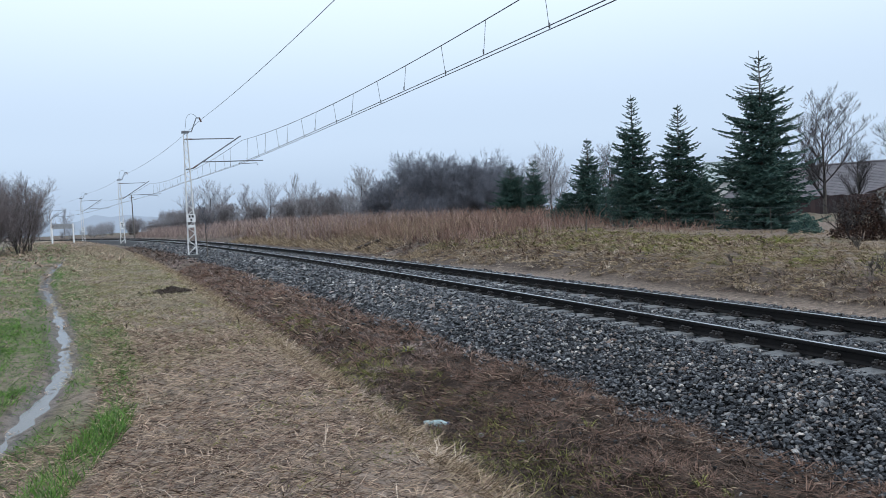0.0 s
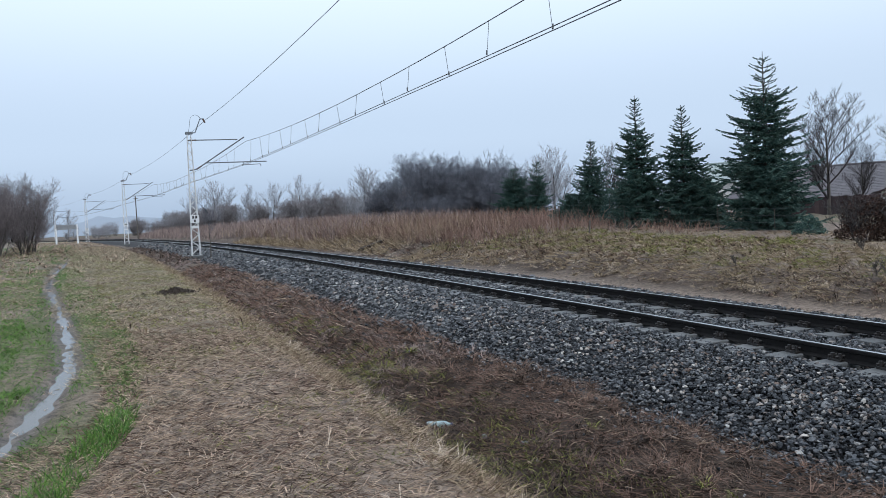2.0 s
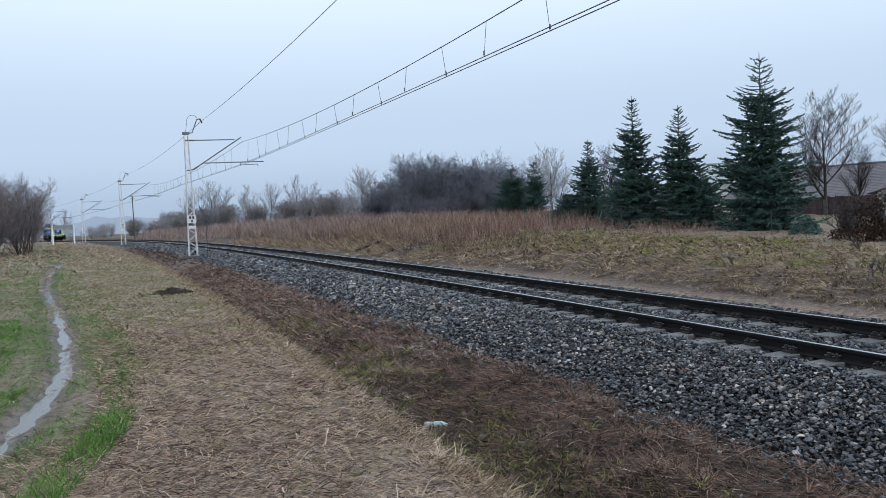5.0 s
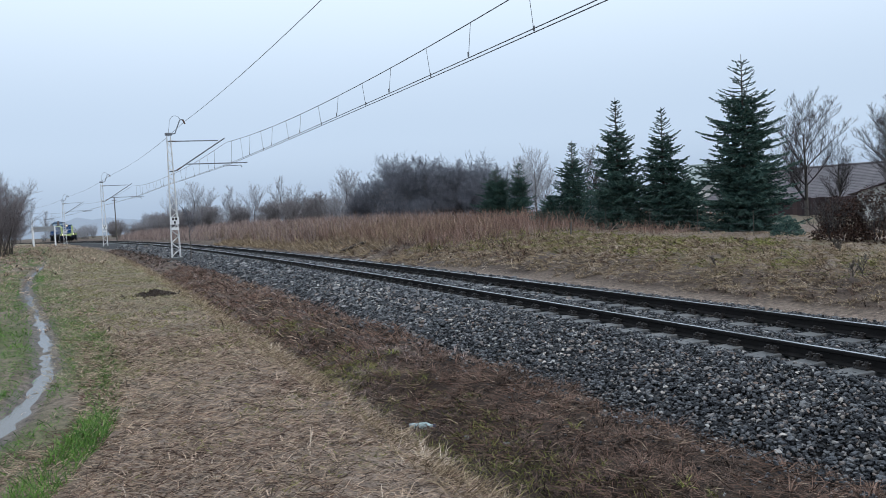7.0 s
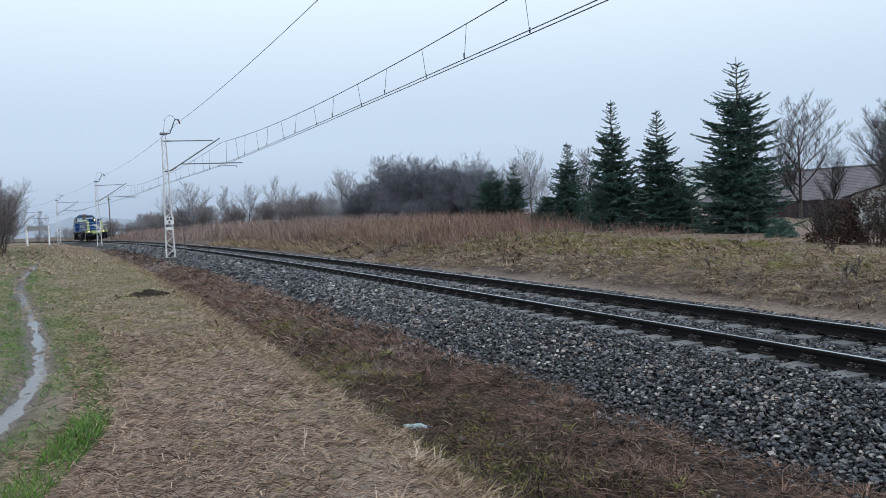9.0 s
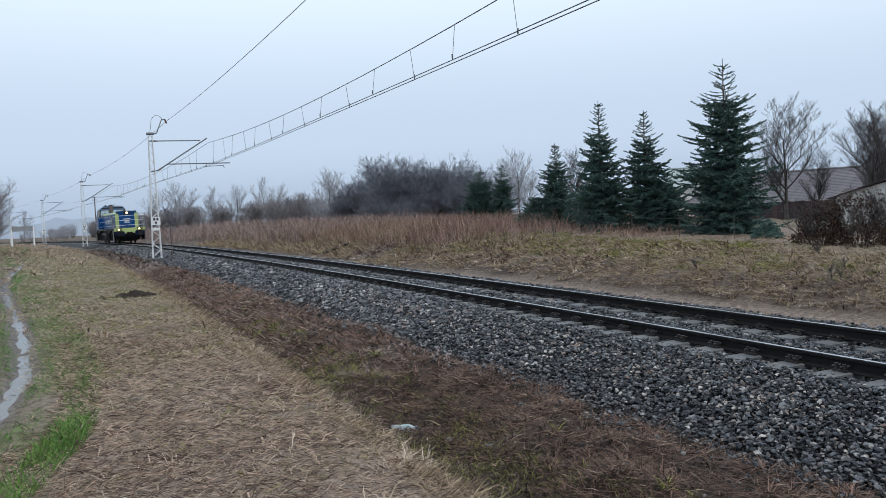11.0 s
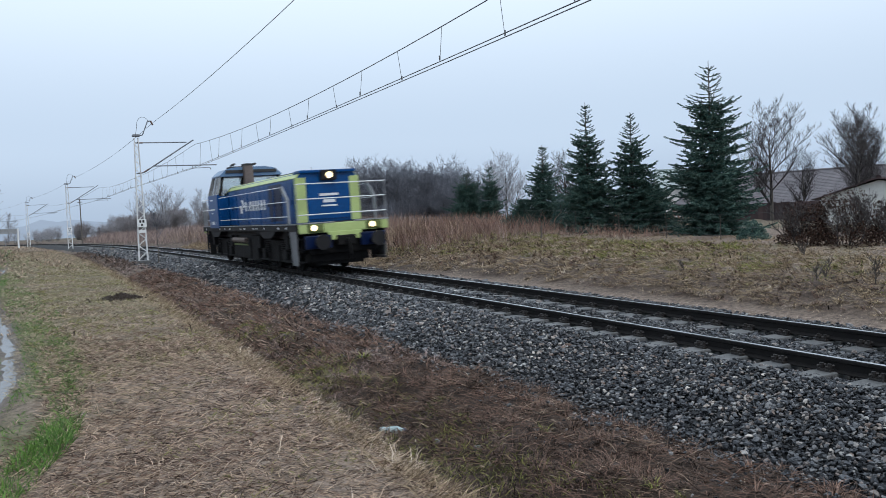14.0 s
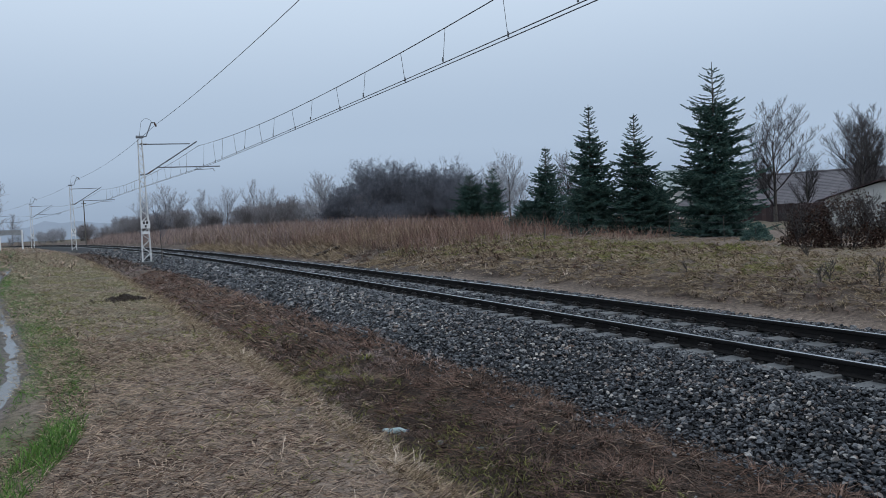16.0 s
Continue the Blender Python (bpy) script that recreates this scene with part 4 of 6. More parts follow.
    ring = [(-1.32, 3.66), (-1.34, 3.72), (-1.05, 3.98), (-0.6, 4.06), (0.6, 4.06), (1.05, 3.98), (1.34, 3.72), (1.32, 3.66)]
    a = [bm.verts.new((cx0 + 0.14 + 0.25 * (z - 3.66), y, z)) for y, z in ring]
    b = [bm.verts.new((cx1 + 0.1, y, z)) for y, z in ring]
    bm.faces.new(a), bm.faces.new(b[::-1])
    for i in range(8):
        j = (i + 1) % 8
        bm.faces.new((a[i], a[j], b[j], b[i]))
    bmesh.ops.bevel(bm, geom=bm.edges[:], offset=0.02, segments=2, affect="EDGES")
    part("cab_roof", bm, M["light_blue"], cab, "pale grey-blue cab roof")
    part("front_visor", boxes((cx1 + 0.1, cx1 + 0.16, -1.1, 1.1, 3.8, 3.93), bevel=0.01), M["black"], cab)
    part("roof_gear", boxes((-12.6, -12.2, -0.5, 0.3, 4.05, 4.14), (-12.0, -11.4, -0.8, 0.1, 4.05, 4.12), bevel=0.02), M["black"], cab)
    for y in (-0.6, 0.0, 0.3):
        tube_part("horn", [(-11.9, y, 4.2), (-11.3, y, 4.2)], 0.05, M["black"], cab, sides=8)
    part("driver_desk", boxes((-11.5, -11.1, -1.2, 1.2, 1.6, 2.5), bevel=0.05), M["frame_grey"], cab)
    for x0, x1, z0, z1 in ((-12.35, -11.85, 2.68, 2.74), (-12.7, -11.5, 2.27, 2.33), (-12.2, -11.85, 2.12, 2.16), (-12.3, -11.75, 1.66, 1.79), (-12.75, -12.58, 1.72, 1.74), (-12.75, -12.58, 1.67, 1.69), (-11.5, -11.3, 1.72, 1.74), (-11.5, -11.3, 1.67, 1.69)):
        part("cab_marking", boxes((x0, x1, -1.536, -1.531, z0, z1)), M["white"], cab, "plain white marking bar")
    # short hood behind the cab
    r = hood(-14.05, -12.85, M["blue"], "short_hood", "blue short hood with a lime roof edge")
    part("lime_edge", boxes((-14.06, -12.86, -1.045, 1.045, 3.06, 3.21), bevel=0.02), M["lime"], r)
    for y in (-1, 1):
        door = part("hood_door", boxes((-13.75, -13.1, y * 1.04, y * 1.062, 1.68, 2.98), bevel=0.006), M["navy"], r)
        part("door_handle", boxes((-13.2, -13.16, y * 1.06, y * 1.085, 2.2, 2.34)), M["frame_grey"], door)
    # side railings
    for y in (-1, 1):
        side = body
        for x in (-2.6, -4.3, -6.0, -7.7, -9.4, -10.85):
            tube_part("railing_post", [(x, y * 1.46, 1.58), (x, y * 1.46, 2.76)], 0.017, M["blue"], side)
        for z, x1 in ((2.76, -1.6), (2.29, -1.0), (1.82, -1.0)):
            tube_part("rail_bar", [(-10.9, y * 1.46, z), (x1, y * 1.46, z)], 0.014, M["white"], side, "white handrail")
        part("slanted_rail", prism([(-1.75, 2.79), (-1.5, 2.79), (-0.92, 2.36), (-0.92, 1.6), (-1.08, 1.6), (-1.08, 2.28), (-1.62, 2.68)], y * 1.44, y * 1.48), M["step_grey"], side, "pale grey slanted end of the railing")
        tube_part("rail_bar", [(-14.5, y * 1.46, 2.76), (-12.95, y * 1.46, 2.76)], 0.018, M["white"], side)
        tube_part("rail_bar", [(-14.5, y * 1.46, 2.3), (-12.95, y * 1.46, 2.3)], 0.018, M["white"], side)
    # under the frame: tanks, boxes, bogies
    # black boxes close the see-through gaps, standing for gear and shade
    part("under_gear_and_shade", boxes((-13.6, -1.0, -0.66, 0.66, 0.28, 1.15), (-6.6, -5.7, -1.3, 1.3, 0.32, 1.2), (-9.65, -9.0, -1.25, 1.25, 0.32, 1.2), bevel=0.03), M["bogie"], loco)
    part("fuel_tank", boxes((-9.0, -6.6, -1.35, 1.35, 0.32, 1.08), bevel=0.06), M["bogie"], loco)
    bm = bmesh.new()
    rod(bm, (-9.0, -1.38, 1.02), (-6.9, -1.38, 1.02), 0.1, 12)
    part("air_cylinder", bm, M["exhaust"], loco, "dull grey air cylinder")
    part("tank_stripe", boxes((-9.0, -6.9, -1.38, -1.352, 0.82, 0.88)), M["dirty_lime"], loco)
    wheels = []
    for bx in (-3.6, -11.5):
        # side frames reach low to cover the shaded gap
        bogie = part("bogie_frame", boxes((bx - 1.95, bx + 1.95, -1.18, -1.02, 0.3, 1.05), (bx - 1.95, bx + 1.95, 1.02, 1.18, 0.3, 1.05),
                                          (bx - 0.3, bx + 0.3, -1.1, 1.1, 0.5, 0.85), bevel=0.04), M["bogie"], loco, "oily bogie frame, blackened for the shade under the locomotive")
        for dx in (-1.3, 1.3):
            for y in (-1.2, 1.2):
                part("axle_box", boxes((bx + dx - 0.2, bx + dx + 0.2, y - 0.1, y + 0.1, 0.4, 0.74), bevel=0.04), M["bogie"], bogie)
                for k in (-0.36, 0.36):
                    bm = bmesh.new()
                    for z in np.arange(0.62, 1.0, 0.07):
                        rod(bm, (bx + dx + k, y, z), (bx + dx + k, y, z + 0.035), 0.095, 10)
                    part("coil_spring", bm, M["bogie"], bogie)
            bm = bmesh.new()
            for y in (-0.75, 0.75):
                rod(bm, (0, y - 0.06, 0), (0, y + 0.06, 0), 0.55, 28)
                for k in range(8):
                    a = k * math.pi / 4
                    rod(bm, (0.12 * math.cos(a), y * 1.1, 0.12 * math.sin(a)), (0.44 * math.cos(a), y * 1.1, 0.44 * math.sin(a)), 0.04, 5)
            rod(bm, (0, -0.95, 0), (0, 0.95, 0), 0.09, 10)
            w = part("wheelset", bm, M["bogie"], loco, "dark steel wheelset")
            wheels.append((w, bx + dx))
        for k in (-1.75, 1.75):
            part("sand_box", boxes((bx + k - 0.2, bx + k + 0.2, -1.35, -1.15, 0.75, 1.2), bevel=0.03), M["bogie"], bogie)
        part("brake_gear", rods([((bx - 1.9, -1.22, 0.35), (bx + 1.9, -1.22, 0.35)), ((bx - 0.6, -1.25, 0.3), (bx - 0.6, -1.25, 0.9)), ((bx + 0.6, -1.25, 0.3), (bx + 0.6, -1.25, 0.9))], 0.035), M["bogie"], bogie)
    return loco, wheels


FRONT_T = [0, 6.5, 8, 9, 11.5, 12.5, 13, 13.5, 14, 14.5, 15.0, 15.1, 15.2, 15.3, 15.4, 15.5, 15.6, 16]
FRONT_S = [304, 173.6, 143.0, 122.8, 72.9, 52.7, 42.7, 32.9, 22.9, 12.75, 2.75, 0.75, -1.5, -3.75, -5.75, -7.7, -9.8, -18.4]


def motions():
    """The locomotive runs along the line towards the camera and past it; its wheels roll."""
    rows = []
    for t in [0, 1, 2, 3, 4, 5, 6, 7, 8, 9, 10, 11, 12, 12.5, 13, 13.5, 14, 14.5, 14.8, 15.0, 15.1, 15.2, 15.3, 15.4, 15.5, 15.6, 15.8, 16]:
        s = float(np.interp(t, FRONT_T, FRONT_S))
        x, y = on_line(s, 0.0)
        back = on_line(s + 14.0, 0.0)
        turn = math.degrees(math.atan2(float(y - back[1]), float(x - back[0])))
        z0, z1 = float(bed(s)), float(bed(s + 14.0))
        rows.append((t, Matrix.Translation((float(x), float(y), z0 + 0.157 + CANT / 2)) @ pose(0, 0, 0, math.degrees(CANT / GAUGE), math.degrees((z1 - z0) / 14.0), turn)))
    walk(loco, rows)
    for w, x in wheels:
        rolls = []
        for f in range(0, 481):
            t = f / 30
            s = float(np.interp(t, FRONT_T, FRONT_S))
            rolls.append((t, pose(x, 0, 0.55, 0, math.degrees(-s / 0.55), 0)))
        walk(w, rolls)


# ---- grass and weeds ----
def blades(name, label, category, mat, areas, seed, at_c=None):
    """areas: rows of (s0, s1, c0, c1, per square metre, shortest, longest, width, lean, downhill, patch); lean 0 stands, 1 lies flat."""
    rng = np.random.default_rng(seed)
    V = []
    for s0, s1, c0, c1, dens, l0, l1, wid, lean, downhill, patch in areas:
        n = int((s1 - s0) * (c1 - c0) * dens)
        s, c = rng.uniform(s0, s1, n), rng.uniform(c0, c1, n)
        if at_c is not None:
            c = c + at_c(s)
        x, y = on_line(s, c)
        if patch:
            keep = wobble(x * 0.9, y * 0.9, seed) + 0.6 * wobble(x * 2.3, y * 2.3, seed + 1) > rng.uniform(-1, 1, n) * 0.5 + patch
            s, c, x, y = s[keep], c[keep], x[keep], y[keep]
            n = len(s)
        z = ground_z(s, c) - 0.01
        th = PHI + CURVE * s
        az = rng.uniform(0, 2 * np.pi, n)
        az = np.where(rng.uniform(size=n) < downhill, th + np.pi + rng.normal(0, 0.6, n), az)
        L = rng.uniform(l0, l1, n)
        tilt = np.clip(lean + rng.normal(0, 0.13, n), 0.02, 0.97) * np.pi / 2
        d = np.stack([np.cos(az) * np.sin(tilt), np.sin(az) * np.sin(tilt), np.cos(tilt)], -1)
        t2 = np.clip(tilt + rng.uniform(0.0, 0.5, n), 0, np.pi * 0.53)
        a2 = az + rng.normal(0, 0.35, n)
        d2 = np.stack([np.cos(a2) * np.sin(t2), np.sin(a2) * np.sin(t2), np.cos(t2)], -1)
        p0 = np.stack([x, y, z + rng.uniform(0, 0.012, n) * lean], -1)
        p1 = p0 + d * (L * 0.55)[:, None]
        p2 = p1 + d2 * (L * 0.45)[:, None]
        fa = rng.uniform(0, np.pi, n)
        w = np.stack([np.cos(fa), np.sin(fa), 0 * fa], -1)
        side = np.cross(d, w)
        side /= np.linalg.norm(side, axis=1, keepdims=True) + 1e-6
        side *= (wid * rng.uniform(0.6, 1.2, n))[:, None]
        V.append(np.stack([p0 - side, p0 + side, p1 - side * 0.8, p1 + side * 0.8, p2 - side * 0.2, p2 + side * 0.2], 1).reshape(-1, 3))
    V = np.concatenate(V)
    k = np.arange(len(V) // 6)[:, None, None] * 6
    Q = (np.array([(0, 1, 3, 2), (2, 3, 5, 4)])[None] + k).reshape(-1, 4)
    return tagged(new(name, mesh_of(name, V, Q, mat)), label, category, kind="stuff")


def tussocks(name, label, category, mat, areas, seed):
    """Tufts of blades that fan out from one root; areas: (s0, s1, c0, c1, tufts per square metre, blades each, shortest, longest, width, lean, patch)."""
    rng = np.random.default_rng(seed)
    V = []
    for s0, s1, c0, c1, dens, each, l0, l1, wid, lean, patch in areas:
        n = int((s1 - s0) * (c1 - c0) * dens)
        s, c = rng.uniform(s0, s1, n), rng.uniform(c0, c1, n)
        x, y = on_line(s, c)
        keep = wobble(x * 0.8, y * 0.8, seed) + 0.5 * wobble(x * 2.1, y * 2.1, seed + 1) > rng.uniform(-0.5, 0.5, n) + patch
        s, c = np.repeat(s[keep], each), np.repeat(c[keep], each)
        big = np.repeat(rng.uniform(0.6, 1.25, keep.sum()), each)
        n = len(s)
        az = rng.uniform(0, 2 * np.pi, n)
        rad = np.abs(rng.normal(0, 0.035, n)) * big
        x, y = on_line(s, c)
        x, y = x + rad * np.cos(az), y + rad * np.sin(az)
        z = ground_z(s, c) - 0.01
        az = np.where(c > 3.5, np.where(rng.uniform(size=n) < 0.7, PHI + CURVE * s + np.pi + rng.normal(0, 0.7, n), az), az)
        L = rng.uniform(l0, l1, n) * big
        t1 = np.clip(lean + rng.normal(0, 0.2, n), 0.03, 0.9) * np.pi / 2
        t2 = np.clip(t1 + rng.uniform(0.2, 1.1, n), 0, np.pi * 0.62)
        d1 = np.stack([np.cos(az) * np.sin(t1), np.sin(az) * np.sin(t1), np.cos(t1)], -1)
        d2 = np.stack([np.cos(az) * np.sin(t2), np.sin(az) * np.sin(t2), np.cos(t2)], -1)
        p0 = np.stack([x, y, z], -1)
        p1 = p0 + d1 * (L * 0.5)[:, None]
        p2 = p1 + d2 * (L * 0.5)[:, None]
        side = np.stack([-np.sin(az), np.cos(az), 0 * az], -1) * (wid * rng.uniform(0.6, 1.2, n))[:, None]
        V.append(np.stack([p0 - side, p0 + side, p1 - side, p1 + side, p2 - side * 0.2, p2 + side * 0.2], 1).reshape(-1, 3))
    V = np.concatenate(V)
    k = np.arange(len(V) // 6)[:, None, None] * 6
    Q = (np.array([(0, 1, 3, 2), (2, 3, 5, 4)])[None] + k).reshape(-1, 4)
    return tagged(new(name, mesh_of(name, V, Q, mat)), label, category, kind="stuff")


def build_grass():
    tussocks("bank_tussocks", "tan dead grass tussocks combed down the embankment", "dry grass", M["tan"], [
        (5, 16, 2.75, 9.5, 34, 28, 0.08, 0.24, 0.0042, 0.84, -0.35), (16, 32, 2.75, 11, 16, 26, 0.1, 0.28, 0.007, 0.82, -0.35), (36, 70, 3.8, 7, 3, 22, 0.25, 0.55, 0.014, 0.6, -0.2)], 31)
    tussocks("bank_tussocks", "olive green grass tussocks on the embankment", "grass", M["moss"], [
        (5, 16, 3.6, 8.5, 20, 30, 0.04, 0.13, 0.0045, 0.72, 0.1), (16, 32, 4.6, 12, 7, 26, 0.1, 0.22, 0.008, 0.68, 0.1)], 32)
    tussocks("bank_tussocks", "dark brown dead weed clumps on the embankment", "weeds", M["weed"], [
        (5, 14, 2.75, 4.6, 16, 28, 0.06, 0.22, 0.0042, 0.74, 0.0), (5, 14, 4.6, 9, 9, 26, 0.06, 0.17, 0.0042, 0.76, 0.15), (14, 40, 3.3, 12, 4, 24, 0.1, 0.24, 0.008, 0.72, 0.1)], 33)
    tussocks("ditch_tussocks", "dark brown dead grass tussocks in the ditch", "dry grass", M["weed"], [
        (2.5, 11, -5.7, -2.75, 52, 34, 0.05, 0.2, 0.003, 0.7, -0.1), (11, 17, -5.7, -2.85, 14, 26, 0.08, 0.22, 0.005, 0.72, 0.1)], 34)
    tussocks("ditch_tussocks", "mauve-brown dead grass tussocks along the ditch", "dry grass", M["mauve_hazed_weed"], [
        (10, 24, -5.8, -2.9, 14, 26, 0.08, 0.24, 0.005, 0.74, -0.2), (24, 60, -5.9, -3.0, 5, 22, 0.12, 0.3, 0.01, 0.7, -0.4)], 47)
    tussocks("ditch_tussocks", "russet dead grass tussocks on the ditch side", "dry grass", M["russet"], [
        (2.5, 11, -4.6, -2.85, 44, 34, 0.06, 0.26, 0.0028, 0.72, 0.0), (11, 40, -4.9, -2.9, 9, 26, 0.12, 0.3, 0.006, 0.7, 0.0)], 35)
    tussocks("verge_tussocks", "pale dead grass tufts on the verge", "dry grass", M["straw"], [
        (2.5, 12, -8.3, -6.0, 7, 18, 0.06, 0.18, 0.0036, 0.74, 0.0), (12, 30, -9.0, -6.0, 3, 16, 0.08, 0.2, 0.007, 0.7, 0.0), (30, 80, -16, -6.0, 0.7, 20, 0.15, 0.35, 0.014, 0.5, 0.05), (8, 34, -14, -9.9, 2.4, 16, 0.08, 0.2, 0.007, 0.65, 0.1),
        (3, 9, -9.2, -8.2, 9, 18, 0.06, 0.18, 0.003, 0.75, -0.2)], 36)
    tussocks("tall_weed_clumps", "tall pinkish brown dead weed clumps on the embankment", "weeds", M["red_weed"], [
        (29, 48, 5.0, 11, 1.6, 34, 0.4, 1.0, 0.006, 0.14, 0.0), (48, 80, 4.6, 13, 0.9, 34, 0.5, 1.2, 0.01, 0.14, -0.1)], 37)
    tussocks("tall_grass_clumps", "tall pale straw-coloured grass clumps on the embankment", "dry grass", M["straw"], [
        (30, 48, 5.0, 10, 0.9, 34, 0.4, 0.9, 0.006, 0.16, 0.1), (48, 80, 4.6, 12, 0.5, 34, 0.5, 1.0, 0.01, 0.16, 0.0)], 38)
    blades("dry_grass", "matted pale brown dead grass lying on the verge", "dry grass", M["straw"], [
        (2.0, 6.5, -9.0, -5.95, 2300, 0.035, 0.15, 0.0024, 0.88, 0.1, 0), (6.5, 12, -8.4, -5.95, 1200, 0.05, 0.17, 0.0032, 0.86, 0.1, 0),
        (12, 18, -8.6, -5.95, 240, 0.06, 0.18, 0.0045, 0.85, 0.1, -0.1),
        (3, 24, -14, -9.6, 160, 0.08, 0.2, 0.004, 0.85, 0, 0.1), (24, 60, -14, -9.6, 30, 0.12, 0.3, 0.01, 0.8, 0, 0.1), (48, 120, -14, -5.6, 14, 0.12, 0.3, 0.012, 0.72, 0, -0.2)], 1)
    blades("bank_edge_grass", "pale drooping dead grass along the ditch edge", "dry grass", M["tan"], [
        (3, 14, -6.35, -5.75, 800, 0.08, 0.22, 0.003, 0.6, 0.0, -0.2), (14, 45, -6.35, -5.8, 240, 0.1, 0.26, 0.007, 0.6, 0.0, -0.2)], 2)
    blades("green_grass", "short damp green grass beside the footpath", "grass", M["green"], [
        (3, 12, -0.95, -0.1, 1000, 0.02, 0.07, 0.003, 0.55, 0, -0.5), (12, 32, -1.2, -0.15, 220, 0.03, 0.09, 0.006, 0.45, 0, -0.3),
        (3, 8.5, 0.16, 0.5, 1200, 0.02, 0.07, 0.0035, 0.55, 0, -0.1), (8.5, 16, 0.15, 0.75, 700, 0.03, 0.07, 0.003, 0.45, 0, 0.0), (16, 34, 0.15, 1.0, 220, 0.03, 0.08, 0.007, 0.45, 0, -0.1),
        (3, 9, -3.0, -0.22, 1800, 0.03, 0.08, 0.004, 0.52, 0, -0.45), (9, 16, -4.0, -0.6, 900, 0.03, 0.08, 0.004, 0.52, 0, 0.0), (40, 90, -4.5, 1.5, 16, 0.05, 0.12, 0.012, 0.55, 0, 0.0), (16, 40, -4.5, -1.0, 130, 0.03, 0.1, 0.008, 0.5, 0, -0.1)], 3, path_c)
    strip = lambda s: np.interp(s, [4.2, 5.2, 6.0, 6.8, 8.0, 10.0, 13.0], [-8.9, -8.64, -8.44, -8.24, -8.2, -8.05, -8.2])
    blades("green_tuft", "bright fresh green grass tuft in the dead grass", "grass tuft", M["green"], [
        (4.0, 7.2, -0.16, 0.14, 2600, 0.06, 0.17, 0.0032, 0.35, 0, -0.4), (7.2, 13, -0.14, 0.14, 500, 0.04, 0.1, 0.0034, 0.4, 0, 0.0)], 4, strip)
    blades("ditch_weeds", "dark brown flattened dead weeds in the ditch", "weeds", M["weed"], [
        (2.5, 10, -5.85, -2.75, 520, 0.06, 0.22, 0.0032, 0.82, 0.2, -0.05), (10, 20, -5.8, -2.85, 90, 0.08, 0.22, 0.0055, 0.75, 0.2, 0.2),
        (20, 45, -5.8, -2.95, 40, 0.1, 0.28, 0.01, 0.72, 0.2, 0.2), (45, 80, -5.8, -2.95, 30, 0.2, 0.4, 0.016, 0.6, 0, 0)], 5)
    blades("ditch_straw", "russet dead grass tufts in the ditch", "dry grass", M["russet"], [
        (2.5, 12, -4.9, -2.8, 700, 0.08, 0.26, 0.003, 0.82, 0.3, -0.15), (12, 40, -5.4, -3.0, 110, 0.12, 0.36, 0.008, 0.64, 0.3, 0.0)], 6)
    blades("ditch_straw", "tan dead grass tufts fallen into the ditch", "dry grass", M["straw"], [
        (2.5, 12, -5.9, -2.9, 260, 0.06, 0.22, 0.003, 0.8, 0.2, 0.15), (12, 30, -5.8, -3.2, 80, 0.1, 0.3, 0.007, 0.7, 0.3, 0.2)], 16)
    blades("ditch_green", "small green weeds in the damp ditch", "weeds", M["moss"], [
        (3, 18, -5.6, -4.2, 1000, 0.05, 0.13, 0.004, 0.5, 0, 0.12), (18, 34, -5.7, -4.6, 260, 0.04, 0.12, 0.007, 0.5, 0, 0.15)], 7)
    blades("leaf_litter", "small pale dead leaves and scraps scattered in the ditch", "leaf litter", M["bleached"], [
        (3, 8, -5.5, -3.0, 90, 0.015, 0.05, 0.007, 0.85, 0, 0.1), (8, 16, -5.6, -3.1, 60, 0.02, 0.06, 0.01, 0.85, 0, 0.1)], 48)
    tussocks("ditch_weeds", "low leafy green weeds growing in the damp ditch", "weeds", M["moss"], [
        (3, 9, -5.4, -3.6, 5, 40, 0.04, 0.13, 0.005, 0.6, 0.35), (9, 20, -5.5, -3.6, 2.5, 40, 0.06, 0.16, 0.008, 0.6, 0.35)], 49)
    # Dark blades stand in for the shaded gaps of the matted grass.
    blades("verge_thatch", "dark brown blades in patches, for the shade in the matted verge", "dry grass", M["russet"], [
        (2.0, 7, -8.6, -6.0, 1500, 0.03, 0.12, 0.0028, 0.86, 0, 0.12), (7, 14, -8.4, -6.0, 800, 0.04, 0.14, 0.0038, 0.85, 0, 0.12), (14, 24, -8.6, -6.0, 120, 0.05, 0.14, 0.005, 0.82, 0, 0.3)], 17)
    blades("verge_turf", "short olive tan winter turf on the verge", "grass", M["olive_tan"], [
        (9, 16, -8.8, -6.0, 600, 0.03, 0.1, 0.0035, 0.7, 0, 0.0), (16, 30, -9.4, -5.95, 420, 0.04, 0.11, 0.006, 0.68, 0, -0.5), (30, 70, -9.6, -5.9, 110, 0.06, 0.16, 0.012, 0.65, 0, -0.6),
        (6, 34, -14, -9.9, 160, 0.03, 0.1, 0.006, 0.65, 0, 0.0)], 41)
    blades("verge_green", "thin olive green grass in patches on the verge", "grass", M["moss"], [
        (3, 10, -8.2, -6.0, 700, 0.02, 0.07, 0.003, 0.6, 0, 0.42), (10, 40, -8.6, -6.0, 300, 0.03, 0.09, 0.006, 0.6, 0, 0.15)], 18)
    blades("shoulder_grass", "thin pale dead grass on the gravel strip beyond the rails", "dry grass", M["bleached"], [
        (6, 20, 2.0, 2.7, 420, 0.02, 0.07, 0.004, 0.75, 0.2, 0.0), (20, 45, 2.0, 2.8, 150, 0.03, 0.09, 0.008, 0.7, 0.2, 0.0)], 42)
